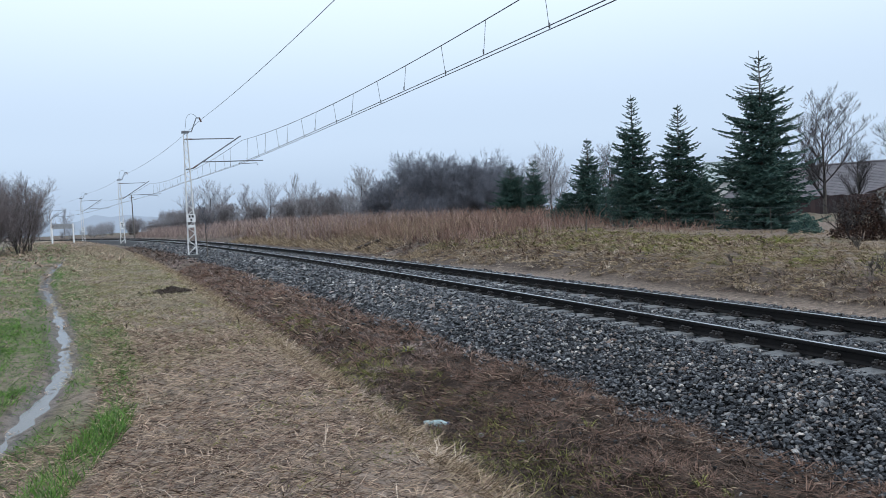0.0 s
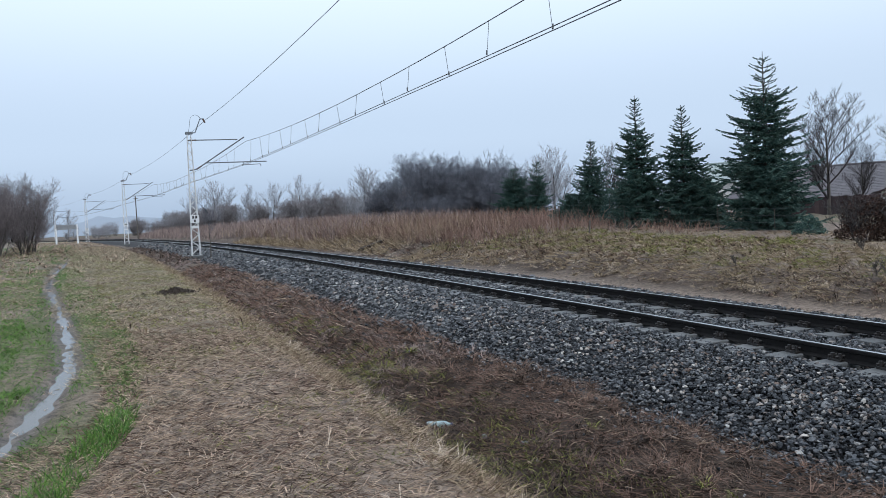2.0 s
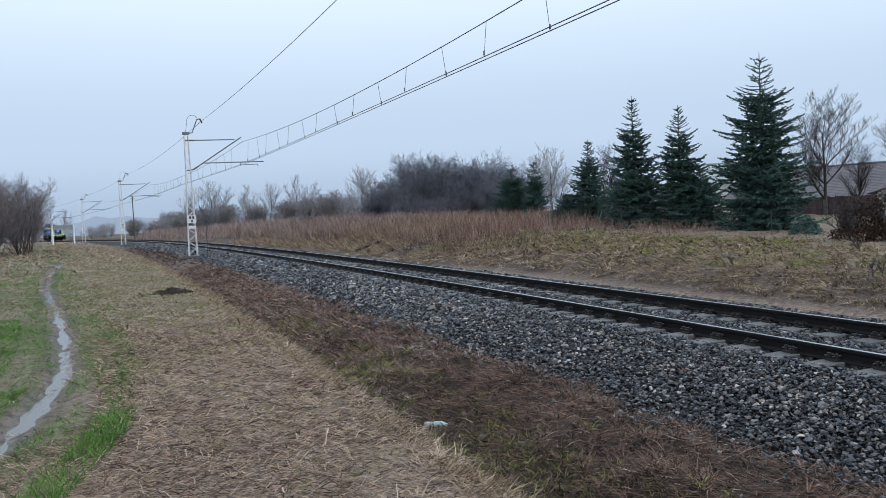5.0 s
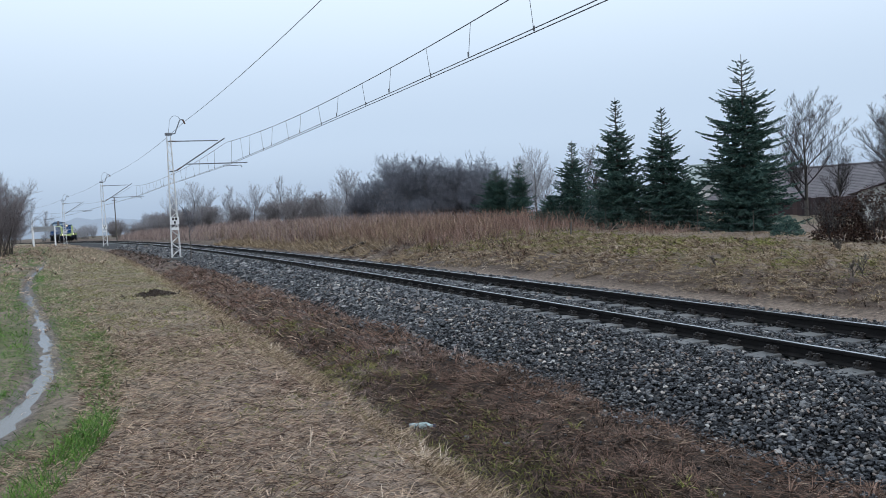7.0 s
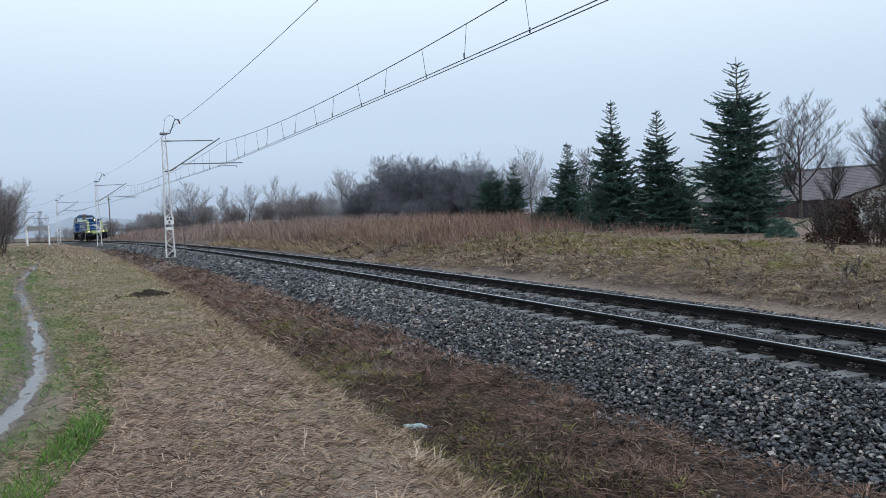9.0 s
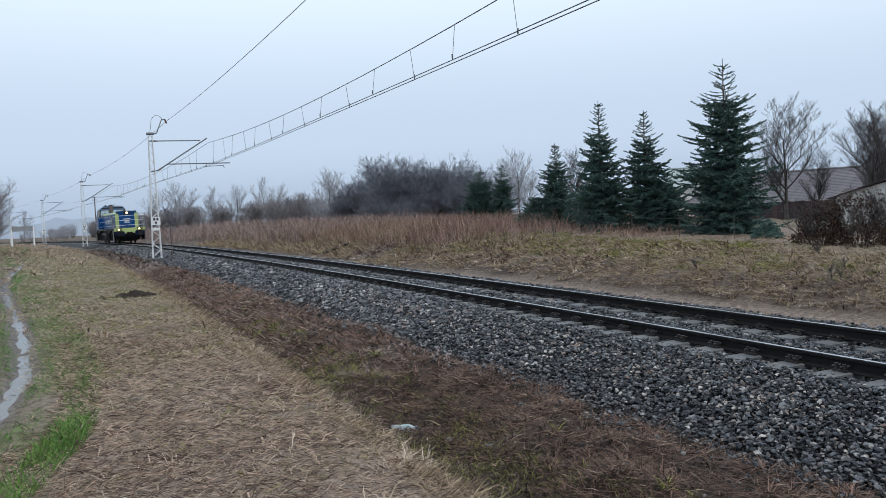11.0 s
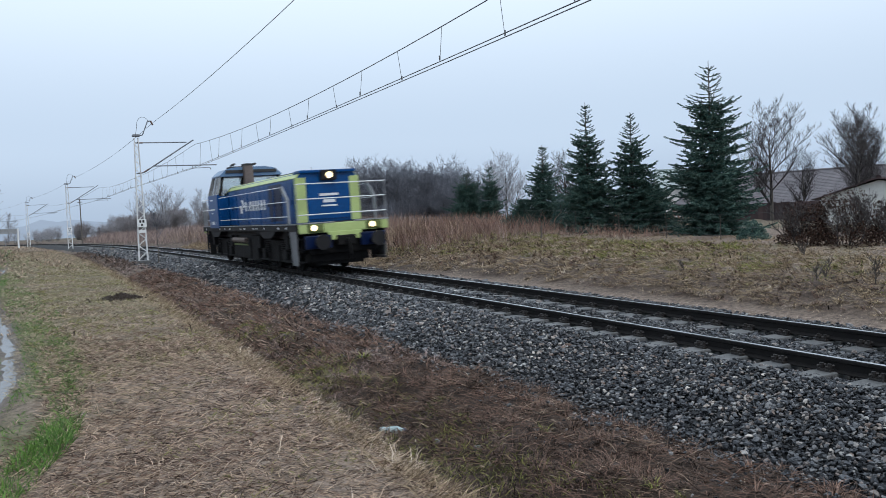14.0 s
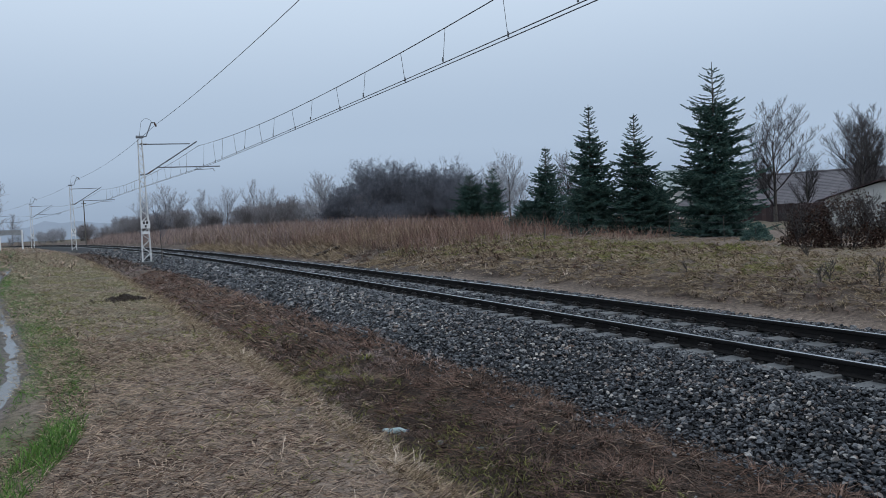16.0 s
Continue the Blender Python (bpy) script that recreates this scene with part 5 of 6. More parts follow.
    tussocks("bleached_tufts", "bleached fallen grass tufts on the verge", "dry grass", M["bleached"], [
        (2.2, 9, -8.4, -6.0, 9, 16, 0.08, 0.24, 0.0022, 0.82, 0.2), (9, 22, -8.4, -5.9, 5, 14, 0.08, 0.22, 0.004, 0.8, 0.2), (3, 14, -6.2, -5.6, 14, 18, 0.1, 0.25, 0.0028, 0.7, -0.1)], 39)
    blades("bank_grass", "combed tan dead grass on the embankment slope", "dry grass", M["tan"], [
        (5, 16, 3.0, 8.0, 220, 0.08, 0.24, 0.005, 0.86, 0.8, -0.25), (16, 32, 3.1, 9.5, 120, 0.1, 0.3, 0.008, 0.84, 0.8, -0.25),
        (5, 34, 8.0, 16, 70, 0.06, 0.18, 0.007, 0.8, 0.3, 0), (34, 70, 3.6, 9, 60, 0.2, 0.5, 0.014, 0.6, 0.6, 0)], 8)
    blades("bank_moss", "olive green grass patches on the embankment", "grass", M["moss"], [
        (5, 16, 4.3, 8.0, 260, 0.06, 0.2, 0.006, 0.7, 0.6, 0.35), (16, 32, 4.6, 11, 130, 0.1, 0.28, 0.009, 0.7, 0.6, 0.3)], 9)
    blades("bank_dark_weeds", "dark dead weed stalks on the embankment", "weeds", M["weed"], [
        (5, 11, 3.7, 5.2, 80, 0.1, 0.34, 0.004, 0.4, 0.2, 0.2), (6, 40, 5, 16, 4, 0.12, 0.4, 0.005, 0.3, 0, 0.2), (24, 40, 4.0, 7.5, 40, 0.2, 0.5, 0.008, 0.35, 0.1, 0.25)], 10)
    blades("tall_weeds", "tall reddish brown dead weeds on the embankment", "weeds", M["red_weed"], [
        (28, 45, 5.2, 12, 42, 0.25, 1.0, 0.007, 0.22, 0, 0.0), (45, 56, 4.4, 16, 16, 0.3, 1.2, 0.012, 0.22, 0, -0.15), (24, 36, 11.5, 14.5, 40, 0.2, 0.6, 0.008, 0.25, 0, 0.0), (30, 55, 12, 26, 14, 0.5, 1.1, 0.014, 0.2, 0, -0.3)], 11)
    blades("tall_weeds", "tall mauve-brown dead weeds, paled for haze along the embankment", "weeds", M["mauve_hazed_weed"], [
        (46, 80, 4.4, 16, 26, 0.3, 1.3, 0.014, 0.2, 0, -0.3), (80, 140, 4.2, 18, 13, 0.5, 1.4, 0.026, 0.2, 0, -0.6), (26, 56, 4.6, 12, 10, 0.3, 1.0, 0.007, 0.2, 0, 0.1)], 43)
    blades("brushwood", "dense dark undergrowth of thin bare shoots, blued for haze", "brushwood", M["hazed_thicket"], [
        (62, 80, 19, 29, 30, 0.6, 1.8, 0.012, 0.12, 0, -0.6)], 44)
    tussocks("bank_thatch", "pale bleached grass mats hanging down the embankment", "dry grass", M["bleached"], [
        (6, 16, 2.8, 8, 9, 24, 0.1, 0.3, 0.0035, 0.85, 0.25), (16, 40, 2.9, 9, 6, 24, 0.14, 0.36, 0.007, 0.82, 0.2)], 45)
    tussocks("bank_weeds", "rusty brown dead weed mats on the embankment", "weeds", M["russet"], [
        (5, 16, 2.75, 9, 14, 28, 0.06, 0.2, 0.0045, 0.78, 0.1), (16, 44, 3.2, 9, 7, 26, 0.12, 0.32, 0.008, 0.7, 0.0)], 46)
    blades("tall_grass", "tall pale tan dead grass on the embankment", "dry grass", M["tan"], [
        (32, 46, 6.0, 10, 50, 0.4, 0.95, 0.008, 0.18, 0, 0.1), (46, 90, 5, 14, 16, 0.4, 1.0, 0.014, 0.2, 0, 0.15)], 12)


# ---- trees ----
def grow(rng, stems, height, spread, levels, kids, droop=0.0, trunk_r=0.1, first=0.25, crook=0.12):
    """Tapered limbs, split again and again; returns segments (a, b, ra, rb)."""
    segs = []

    def limb(p, d, length, r, level):
        n = 5 if level == 0 else 4 if level == 1 else 3 if level < levels else 2
        step = length / n
        for i in range(n):
            d = d + rng.normal(0, crook, 3)
            d[2] += 0.06 if level else 0.02
            d[2] -= droop * level * 0.1
            d = d / np.linalg.norm(d)
            q = p + d * step
            r2 = max(r * (1 - 0.75 * (i + 1) / n), 0.0045)
            r1 = max(r * (1 - 0.75 * i / n), 0.005)
            segs.append((p, q, r1, r2, level))
            p = q
            if level < levels and (level > 0 or (i + 1) / n > first):
                for _ in range(kids[level]):
                    az = rng.uniform(0, 2 * np.pi)
                    out = np.array([np.cos(az), np.sin(az), rng.uniform(0.1, 0.7)])
                    dd = d * rng.uniform(0.4, 0.9) + out * spread
                    limb(p, dd / np.linalg.norm(dd), length * rng.uniform(0.42, 0.66) * (1 - 0.35 * i / n), r1 * 0.55, level + 1)

    for k in range(stems):
        a = rng.uniform(0, 2 * np.pi)
        out = 0.0 if stems == 1 else rng.uniform(0.1, 0.65)
        d = np.array([np.cos(a) * out, np.sin(a) * out, 1.0])
        limb(np.array([np.cos(a), np.sin(a), 0]) * (0.0 if stems == 1 else rng.uniform(0, 0.5)), d / np.linalg.norm(d), height * rng.uniform(0.75, 1.0) if stems > 1 else height * 0.8, trunk_r, 0)
    return segs


def tubes(segs, sides):
    if not segs:
        return np.zeros((0, 3)), np.zeros((0, 4), int)
    A = np.array([s[0] for s in segs])
    B = np.array([s[1] for s in segs])
    ra, rb = np.array([s[2] for s in segs]), np.array([s[3] for s in segs])
    d = B - A
    d /= np.linalg.norm(d, axis=1, keepdims=True)
    u = np.cross(d, np.where(np.abs(d[:, 2:]) < 0.9, [[0, 0, 1.0]], [[1.0, 0, 0]]))
    u /= np.linalg.norm(u, axis=1, keepdims=True)
    v = np.cross(d, u)
    V = []
    for p, r in ((A, ra), (B, rb)):
        for k in range(sides):
            t = 2 * np.pi * k / sides
            V.append(p + (u * np.cos(t) + v * np.sin(t)) * r[:, None])
    V = np.stack(V, 1)
    n = len(segs)
    Q = np.array([(k, (k + 1) % sides, sides + (k + 1) % sides, sides + k) for k in range(sides)])
    return V.reshape(-1, 3), (Q[None] + (np.arange(n) * 2 * sides)[:, None, None]).reshape(-1, 4)


def bare_tree(name, label, category, seed, height, twig, group="", thick=1.0, **kw):
    rng = np.random.default_rng(seed)
    segs = grow(rng, height=height, **kw)
    tree = thing(name, label, category, group=group)
    big = [s for s in segs if s[4] == 0]
    fine = [(a, b, max(ra, 0.007 * thick), max(rb, 0.006 * thick), l) for a, b, ra, rb, l in segs if l > 0]
    for nm, ss, sides, mat in (("trunk", big, 7, M["bark"]), ("crown", fine, 3, twig)):
        V, Q = tubes(ss, sides)
        ob = new(nm, mesh_of(nm, V, Q, mat, True))
        ob.parent = tree
    return tree


def stand(x, y, sink=0.05, turn=0.0, size=1.0):
    """A pose on the ground at x, y."""
    r = 1 / CURVE
    cx, cy = OFF * math.cos(PHI) - r * math.cos(PHI), OFF * math.sin(PHI) - r * math.sin(PHI)
    th = math.atan2(y - cy, x - cx)
    s, c = (th - PHI) / CURVE, math.hypot(x - cx, y - cy) - r - GAUGE / 2
    return Matrix.Translation((x, y, float(ground_z(s, c)) - sink)) @ pose(0, 0, 0, 0, 0, turn) @ Matrix.Diagonal((size, size, size, 1))


def spruce(seed, height, radius, label, full=1.0, shape=0.7):
    """Whorls of upturned branches, each with side shoots clad in needles."""
    rng = np.random.default_rng(seed)
    tree = thing("spruce", label, "spruce tree", group="spruces by the garden")
    wood, shoots = [], []
    for i in range(12):
        a, b = height * i / 12, height * (i + 1) / 12
        r = lambda z: 0.012 + 0.012 * height * (1 - z / height)
        wood.append((np.array([0, 0, a]), np.array([0, 0, b]), r(a), r(b), 0))
    shoots.append((np.array([0, 0, height * 0.9]), np.array([0, 0, height]), 0.016))
    z = 0.1
    while z < height * 0.965:
        k = 1 - z / height
        top = k < 0.2 + 0.1 * rng.uniform()
        reach = radius * min(1.0, (1.5 * k) ** shape) * (0.9 + 0.1 * math.sin(z * 5)) + 0.03
        n = max(4, int((6 if top else 8) * full))
        a0 = rng.uniform(0, 6.28)
        for j in range(n):
            az = a0 + 2 * np.pi * j / n + rng.normal(0, 0.25)
            L = reach * (rng.uniform(0.55, 1.0) if rng.uniform() < 0.7 else rng.uniform(1.0, 1.3)) + 0.05
            rise = 0.5 * (1 - k) ** 2 + rng.normal(0, 0.1) - 0.12
            p = np.array([0, 0, z + rng.normal(0, 0.05)])
            m = max(3, int(L / 0.13))
            for q in range(m):
                f = (q + 1) / m
                d = np.array([np.cos(az), np.sin(az), rise - 0.3 * k * (1 - f) + 0.4 * f * f])
                p2 = p + d / np.linalg.norm(d) * L / m
                wood.append((p, p2, 0.012 * (1.1 - f) * (0.5 + k) + 0.003, 0.012 * (1 - f) * (0.5 + k) + 0.003, 1))
                shoots.append((p, p2, 0.018 if top else 0.027))
                for side in (-1, 1):
                    if f > 0.1 and rng.uniform() < (0.35 if top else 0.95):
                        sl = (0.06 + 0.36 * L * (1.02 - f)) * rng.uniform(0.5, 1.25)
                        sa = az + side * rng.uniform(0.6, 1.1)
                        e = np.array([np.cos(sa), np.sin(sa), d[2] * 0.7 + rng.normal(-0.12 if not top else 0.1, 0.18)])
                        e /= np.linalg.norm(e)
                        mid = p2 + e * sl * 0.55
                        tip = mid + (e + np.array([0, 0, 0.2])) * sl * 0.45
                        shoots.append((p2, mid, 0.018 if top else 0.028))
                        shoots.append((mid, tip, 0.016 if top else 0.024))
                        if sl > 0.16 and not top:
                            for g in (-1, 1):
                                ga = sa + g * 0.8
                                ee = np.array([np.cos(ga), np.sin(ga), e[2] + rng.normal(-0.16, 0.16)])
                                shoots.append((mid, mid + ee * sl * 0.45, 0.024))
                p = p2
        z += (0.17 + 0.1 * (0.3 - k) if top else 0.09 + 0.1 * (1 - k)) * height / 6 * rng.uniform(0.85, 1.15)
    V, Q = tubes(wood, 5)
    ob = new("trunk", mesh_of("trunk", V, Q, M["bark"], True))
    ob.parent = tree
    A, B = np.array([s[0] for s in shoots]), np.array([s[1] for s in shoots])
    w = np.array([s[2] for s in shoots])
    # each shoot carries six flat needle combs, fanned round it
    d = B - A
    ln = np.linalg.norm(d, axis=1, keepdims=True) + 1e-6
    d = d / ln
    u = np.cross(d, rng.normal(size=d.shape))
    u /= np.linalg.norm(u, axis=1, keepdims=True) + 1e-6
    v = np.cross(d, u)
    VV = []
    for k in range(4):
        t = 2 * np.pi * k / 4 + 0.4
        o = (u * np.cos(t) + v * np.sin(t))
        f0, f1 = k / 6, min(1.0, k / 6 + 0.45)
        a, b = A + d * ln * f0 * 0.8, A + d * ln * f1
        VV.append(np.stack([a, a + o * w[:, None] * 1.25 + d * 0.012, b + o * w[:, None] * 0.9 + d * 0.03, b], 1))
    V = np.concatenate(VV).reshape(-1, 3)
    ob = new("crown", mesh_of("crown", V, np.arange(len(V)).reshape(-1, 4), M["needle"]))
    ob.parent = tree
    return tree


def leafy(seed, rx, ry, h, mat, size, n):
    """A rounded mass of small leaves on no more than a suggestion of stems."""
    rng = np.random.default_rng(seed)
    q = rng.normal(size=(n, 3))
    q /= np.linalg.norm(q, axis=1, keepdims=True)
    q[:, 2] = np.abs(q[:, 2])
    rad = rng.uniform(0.55, 1.0, n) ** 0.6
    bump = 1 + 0.18 * np.sin(q[:, 0] * 5 + seed) * np.cos(q[:, 1] * 6) + 0.12 * np.sin(q[:, 2] * 9)
    P = q * (rad * bump)[:, None] * [rx, ry, h]
    T = turns(rng, n)
    s = size * rng.uniform(0.6, 1.3, n)
    leaf = np.array([(-0.5, 0, 0), (0, -0.28, 0.05), (0.5, 0, 0), (0, 0.28, 0.05)])
    V = np.einsum("nij,kj->nki", T, leaf) * s[:, None, None] + P[:, None]
    return V.reshape(-1, 3), np.arange(n * 4).reshape(-1, 4)


def build_trees():
    for seed, x, y, h, r, shape, lab, full in ((21, 13.0, 31.4, 7.2, 1.9, 0.75, "tall dense blue-green spruce with upturned branches", 1.3), (22, 8.7, 34.9, 5.9, 1.45, 0.95, "slim dark green spruce with a thin pointed top", 1.1),
                                               (23, 10.6, 34.4, 5.45, 1.45, 0.95, "dark green spruce with a pointed top", 1.1), (24, 7.5, 39.3, 4.3, 1.15, 0.95, "small dark green spruce at the row's end", 1.0),
                                               (25, 12.2, 36.5, 2.6, 1.2, 0.7, "low dark green young spruce between taller ones", 1.0), (26, 9.4, 37.4, 2.5, 1.2, 0.7, "low dark green young spruce between taller ones", 1.0),
                                               (27, 6.4, 39.6, 1.6, 0.9, 0.8, "very small young spruce in dead weeds", 1.0), (28, 11.6, 35.2, 2.0, 1.1, 0.7, "low dark green young spruce between taller ones", 1.0)):
        spruce(seed, h, r, lab, full, shape).matrix_world = stand(x, y)
    for x, y, h, r in ((7.9, 37.2, 1.75, 0.55), (8.35, 37.6, 1.6, 0.5), (12.7, 27.2, 0.62, 0.5)):
        t = thing("evergreen_shrub", "dense dark green upright evergreen shrub", "shrub")
        V, Q = leafy(int(x * 10), r, r, h, None, 0.07, 2600)
        ob = new("foliage", mesh_of("foliage", V, Q, M["needle"]))
        ob.parent = t
        st = part("stem", rods([((0, 0, -0.1), (0, 0, h * 0.8))], 0.03), M["bark"], t)
        t.matrix_world = stand(x, y)
    for x, y, h, r in ((5.6, 61.7, 4.1, 1.7), (7.2, 59.6, 4.6, 1.1)):
        spruce(int(x * 7), h, r, "dark green conifer in front of bare bushes", 1.0, 0.6).matrix_world = stand(x, y)
    # bare trees beside the houses
    kw = dict(stems=1, spread=0.62, levels=4, kids=(3, 2, 2, 2), trunk_r=0.13, first=0.15, crook=0.07)
    a = bare_tree("bare_tree", "leafless spreading tree with fine grey-brown twigs", "tree", 36, 6.3, M["dark_twig"], "bare trees", 0.8, **kw)
    a.matrix_world = stand(20.4, 41.3, size=0.86)
    b = bare_tree("bare_tree", "leafless spreading tree with fine grey-brown twigs", "tree", 33, 5.2, M["dark_twig"], "bare trees", 0.65, **dict(kw, spread=0.75, kids=(3, 2, 2, 1)))
    b.matrix_world = stand(22.8, 37.2, size=0.78)
    for src, x, y, turn, size in ((a, 24.6, 40.5, 140, 0.95), (b, 13.5, 60.5, 70, 1.15), (b, 23.6, 44.0, 200, 0.8), (a, 27.0, 43.0, 250, 0.9)):
        copy_thing(src, stand(x, y, 0.05, turn, size))
    # the thicket on the embankment and the bushes along the line
    kw = dict(stems=13, spread=0.95, levels=3, kids=(2, 2, 2), trunk_r=0.06, first=0.0, crook=0.24)
    bush = [bare_tree("bare_bush", "tangled leafless dark bush with crooked twigs, blued for haze", "bush", 41 + k, 4.4, M["hazed_thicket"], "bare bushes", 1.15, **kw) for k in range(3)]
    spots = [(-3.9, 69.9, 0.8), (-2.0, 73.5, 0.95), (-0.8, 70.0, 1.08), (1.0, 75.0, 1.1), (2.3, 72.0, 1.0), (3.9, 69.0, 0.95), (5.0, 73.5, 1.1), (-6.2, 72.0, 0.6), (7.6, 67.5, 0.6), (0.6, 67.5, 0.6), (-2.6, 67.0, 0.5), (-1.4, 72.5, 1.1), (0.4, 71.5, 1.15), (3.2, 74.5, 1.2), (6.0, 71.5, 0.8), (2.0, 68.5, 0.75), (-4.6, 73.0, 0.75), (4.6, 67.0, 0.6), (-0.6, 66.0, 0.5)]
    for k, (x, y, z) in enumerate(spots):
        m = stand(x, y, 0.1, 67 * k, z)
        if k < 3:
            bush[k].matrix_world = m
        else:
            copy_thing(bush[k % 3], m)
    kw = dict(stems=14, spread=0.6, levels=3, kids=(2, 2, 1), trunk_r=0.03, first=0.0, crook=0.12)
    low = bare_tree("bare_bush", "leafless bush of grey-brown whippy twigs", "bush", 51, 3.9, M["twig"], "bare bushes", 1.0, **kw)
    low.matrix_world = stand(-30.2, 46.8, 0.1, 0, 1.1)
    for k, (x, y, z) in enumerate([(-27.5, 47.6, 0.82), (-28.0, 51.5, 0.9), (-30.0, 56.0, 0.8), (-28.6, 45.6, 0.9), (-29.2, 48.6, 0.6), (-30.6, 49.8, 0.95), (-32.4, 45.0, 1.3), (-33.4, 53.0, 1.0), (-33.6, 49.0, 1.3), (-29.6, 43.5, 1.15), (-38, 58, 1.2), (-36.2, 62, 1.0)]):
        copy_thing(low, stand(x, y, 0.1, 83 * k, z))
    # trees farther off, the mist put into their pale grey twig colour
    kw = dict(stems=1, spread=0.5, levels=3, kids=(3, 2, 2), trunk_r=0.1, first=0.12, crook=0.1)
    far_a = bare_tree("bare_tree", "distant leafless tree, mist put into its pale grey twig colour", "tree", 61, 5.6, M["hazed_twig"], "trees in the mist", 1.3, **kw)
    far_b = bare_tree("bare_tree", "distant leafless tree, mist put into its pale grey twig colour", "tree", 62, 6.0, M["hazed_twig"], "trees in the mist", 1.3, **kw)
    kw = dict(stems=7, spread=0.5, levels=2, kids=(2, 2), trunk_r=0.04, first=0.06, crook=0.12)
    far_c = bare_tree("bare_bush", "distant leafless bush, mist put into its pale grey twig colour", "bush", 63, 4.6, M["hazed_twig"], "bushes in the mist", 1.8, **kw)
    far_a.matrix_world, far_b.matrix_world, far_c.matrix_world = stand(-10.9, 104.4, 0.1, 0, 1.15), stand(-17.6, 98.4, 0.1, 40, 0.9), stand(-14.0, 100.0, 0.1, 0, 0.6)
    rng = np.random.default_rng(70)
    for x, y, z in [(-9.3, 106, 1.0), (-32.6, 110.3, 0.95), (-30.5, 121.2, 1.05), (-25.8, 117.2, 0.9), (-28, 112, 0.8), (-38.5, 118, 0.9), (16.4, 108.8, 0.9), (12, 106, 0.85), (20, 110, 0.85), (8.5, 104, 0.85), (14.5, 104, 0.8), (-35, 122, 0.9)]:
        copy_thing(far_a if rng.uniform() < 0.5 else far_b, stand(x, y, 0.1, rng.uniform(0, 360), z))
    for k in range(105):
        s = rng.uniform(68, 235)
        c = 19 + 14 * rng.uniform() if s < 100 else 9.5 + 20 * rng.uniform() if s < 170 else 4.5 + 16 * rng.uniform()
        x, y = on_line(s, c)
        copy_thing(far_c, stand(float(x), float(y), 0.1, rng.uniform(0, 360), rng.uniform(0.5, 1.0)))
    # these bushes wear a twig colour with haze in it
    hazed_brush = bare_tree("bare_bush", "leafless bush along the embankment, haze in its mauve-grey colour", "bush", 64, 3.6, M["hazed_brush"], "bushes along the embankment", 1.5, stems=11, spread=0.6, levels=3, kids=(2, 2, 1), trunk_r=0.04, first=0.0, crook=0.15)
    hazed_brush.matrix_world = stand(-12.2, 88.0, 0.1, 0, 0.9)
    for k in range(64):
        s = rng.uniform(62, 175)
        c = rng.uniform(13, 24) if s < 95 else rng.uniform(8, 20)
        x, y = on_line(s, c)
        copy_thing(hazed_brush, stand(float(x), float(y), 0.1, rng.uniform(0, 360), rng.uniform(0.45, 1.0)))
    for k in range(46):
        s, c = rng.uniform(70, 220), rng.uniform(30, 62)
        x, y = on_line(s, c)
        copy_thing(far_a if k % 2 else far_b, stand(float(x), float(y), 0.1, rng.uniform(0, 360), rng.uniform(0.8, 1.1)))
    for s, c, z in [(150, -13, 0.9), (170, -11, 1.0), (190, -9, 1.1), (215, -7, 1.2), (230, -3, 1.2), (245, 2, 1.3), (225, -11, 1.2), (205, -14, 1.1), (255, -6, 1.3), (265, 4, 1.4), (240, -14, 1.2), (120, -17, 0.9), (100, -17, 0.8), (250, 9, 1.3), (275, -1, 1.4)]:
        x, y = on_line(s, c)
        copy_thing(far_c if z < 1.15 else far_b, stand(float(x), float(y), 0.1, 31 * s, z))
    # hedge with its last brown leaves
    for k, (x, y, r, h) in enumerate(((12.2, 22.6, 0.85, 1.25), (13.0, 22.0, 1.0, 1.55), (14.4, 21.6, 1.1, 1.3))):
        t = thing("hedge_bush", "brown-leaved winter hedge bush by the garden fence", "hedge", group="hedge bushes")
        V, Q = leafy(80 + k, r, 0.8, h, None, 0.075, 3600)
        ob = new("foliage", mesh_of("foliage", V, Q, M["hedge_leaf"]))
        ob.parent = t
        V, Q = tubes(grow(np.random.default_rng(90 + k), 10, h * 0.9, 0.6, 2, (2, 2), trunk_r=0.02, first=0.1), 3)
        ob = new("branchwork", mesh_of("branchwork", V, Q, M["dark_twig"]))
        ob.parent = t
        t.matrix_world = stand(x, y)
    # dead sapling by the first mast
    s = bare_tree("sapling", "thin leafless sapling beside the ballast", "sapling", 97, 2.9, M["hazed_thicket"], "", 1.6, stems=1, spread=0.6, levels=2, kids=(2, 2), trunk_r=0.034, first=0.5, crook=0.05)
    s.matrix_world = at_line(46.5, -2.3, -0.25)


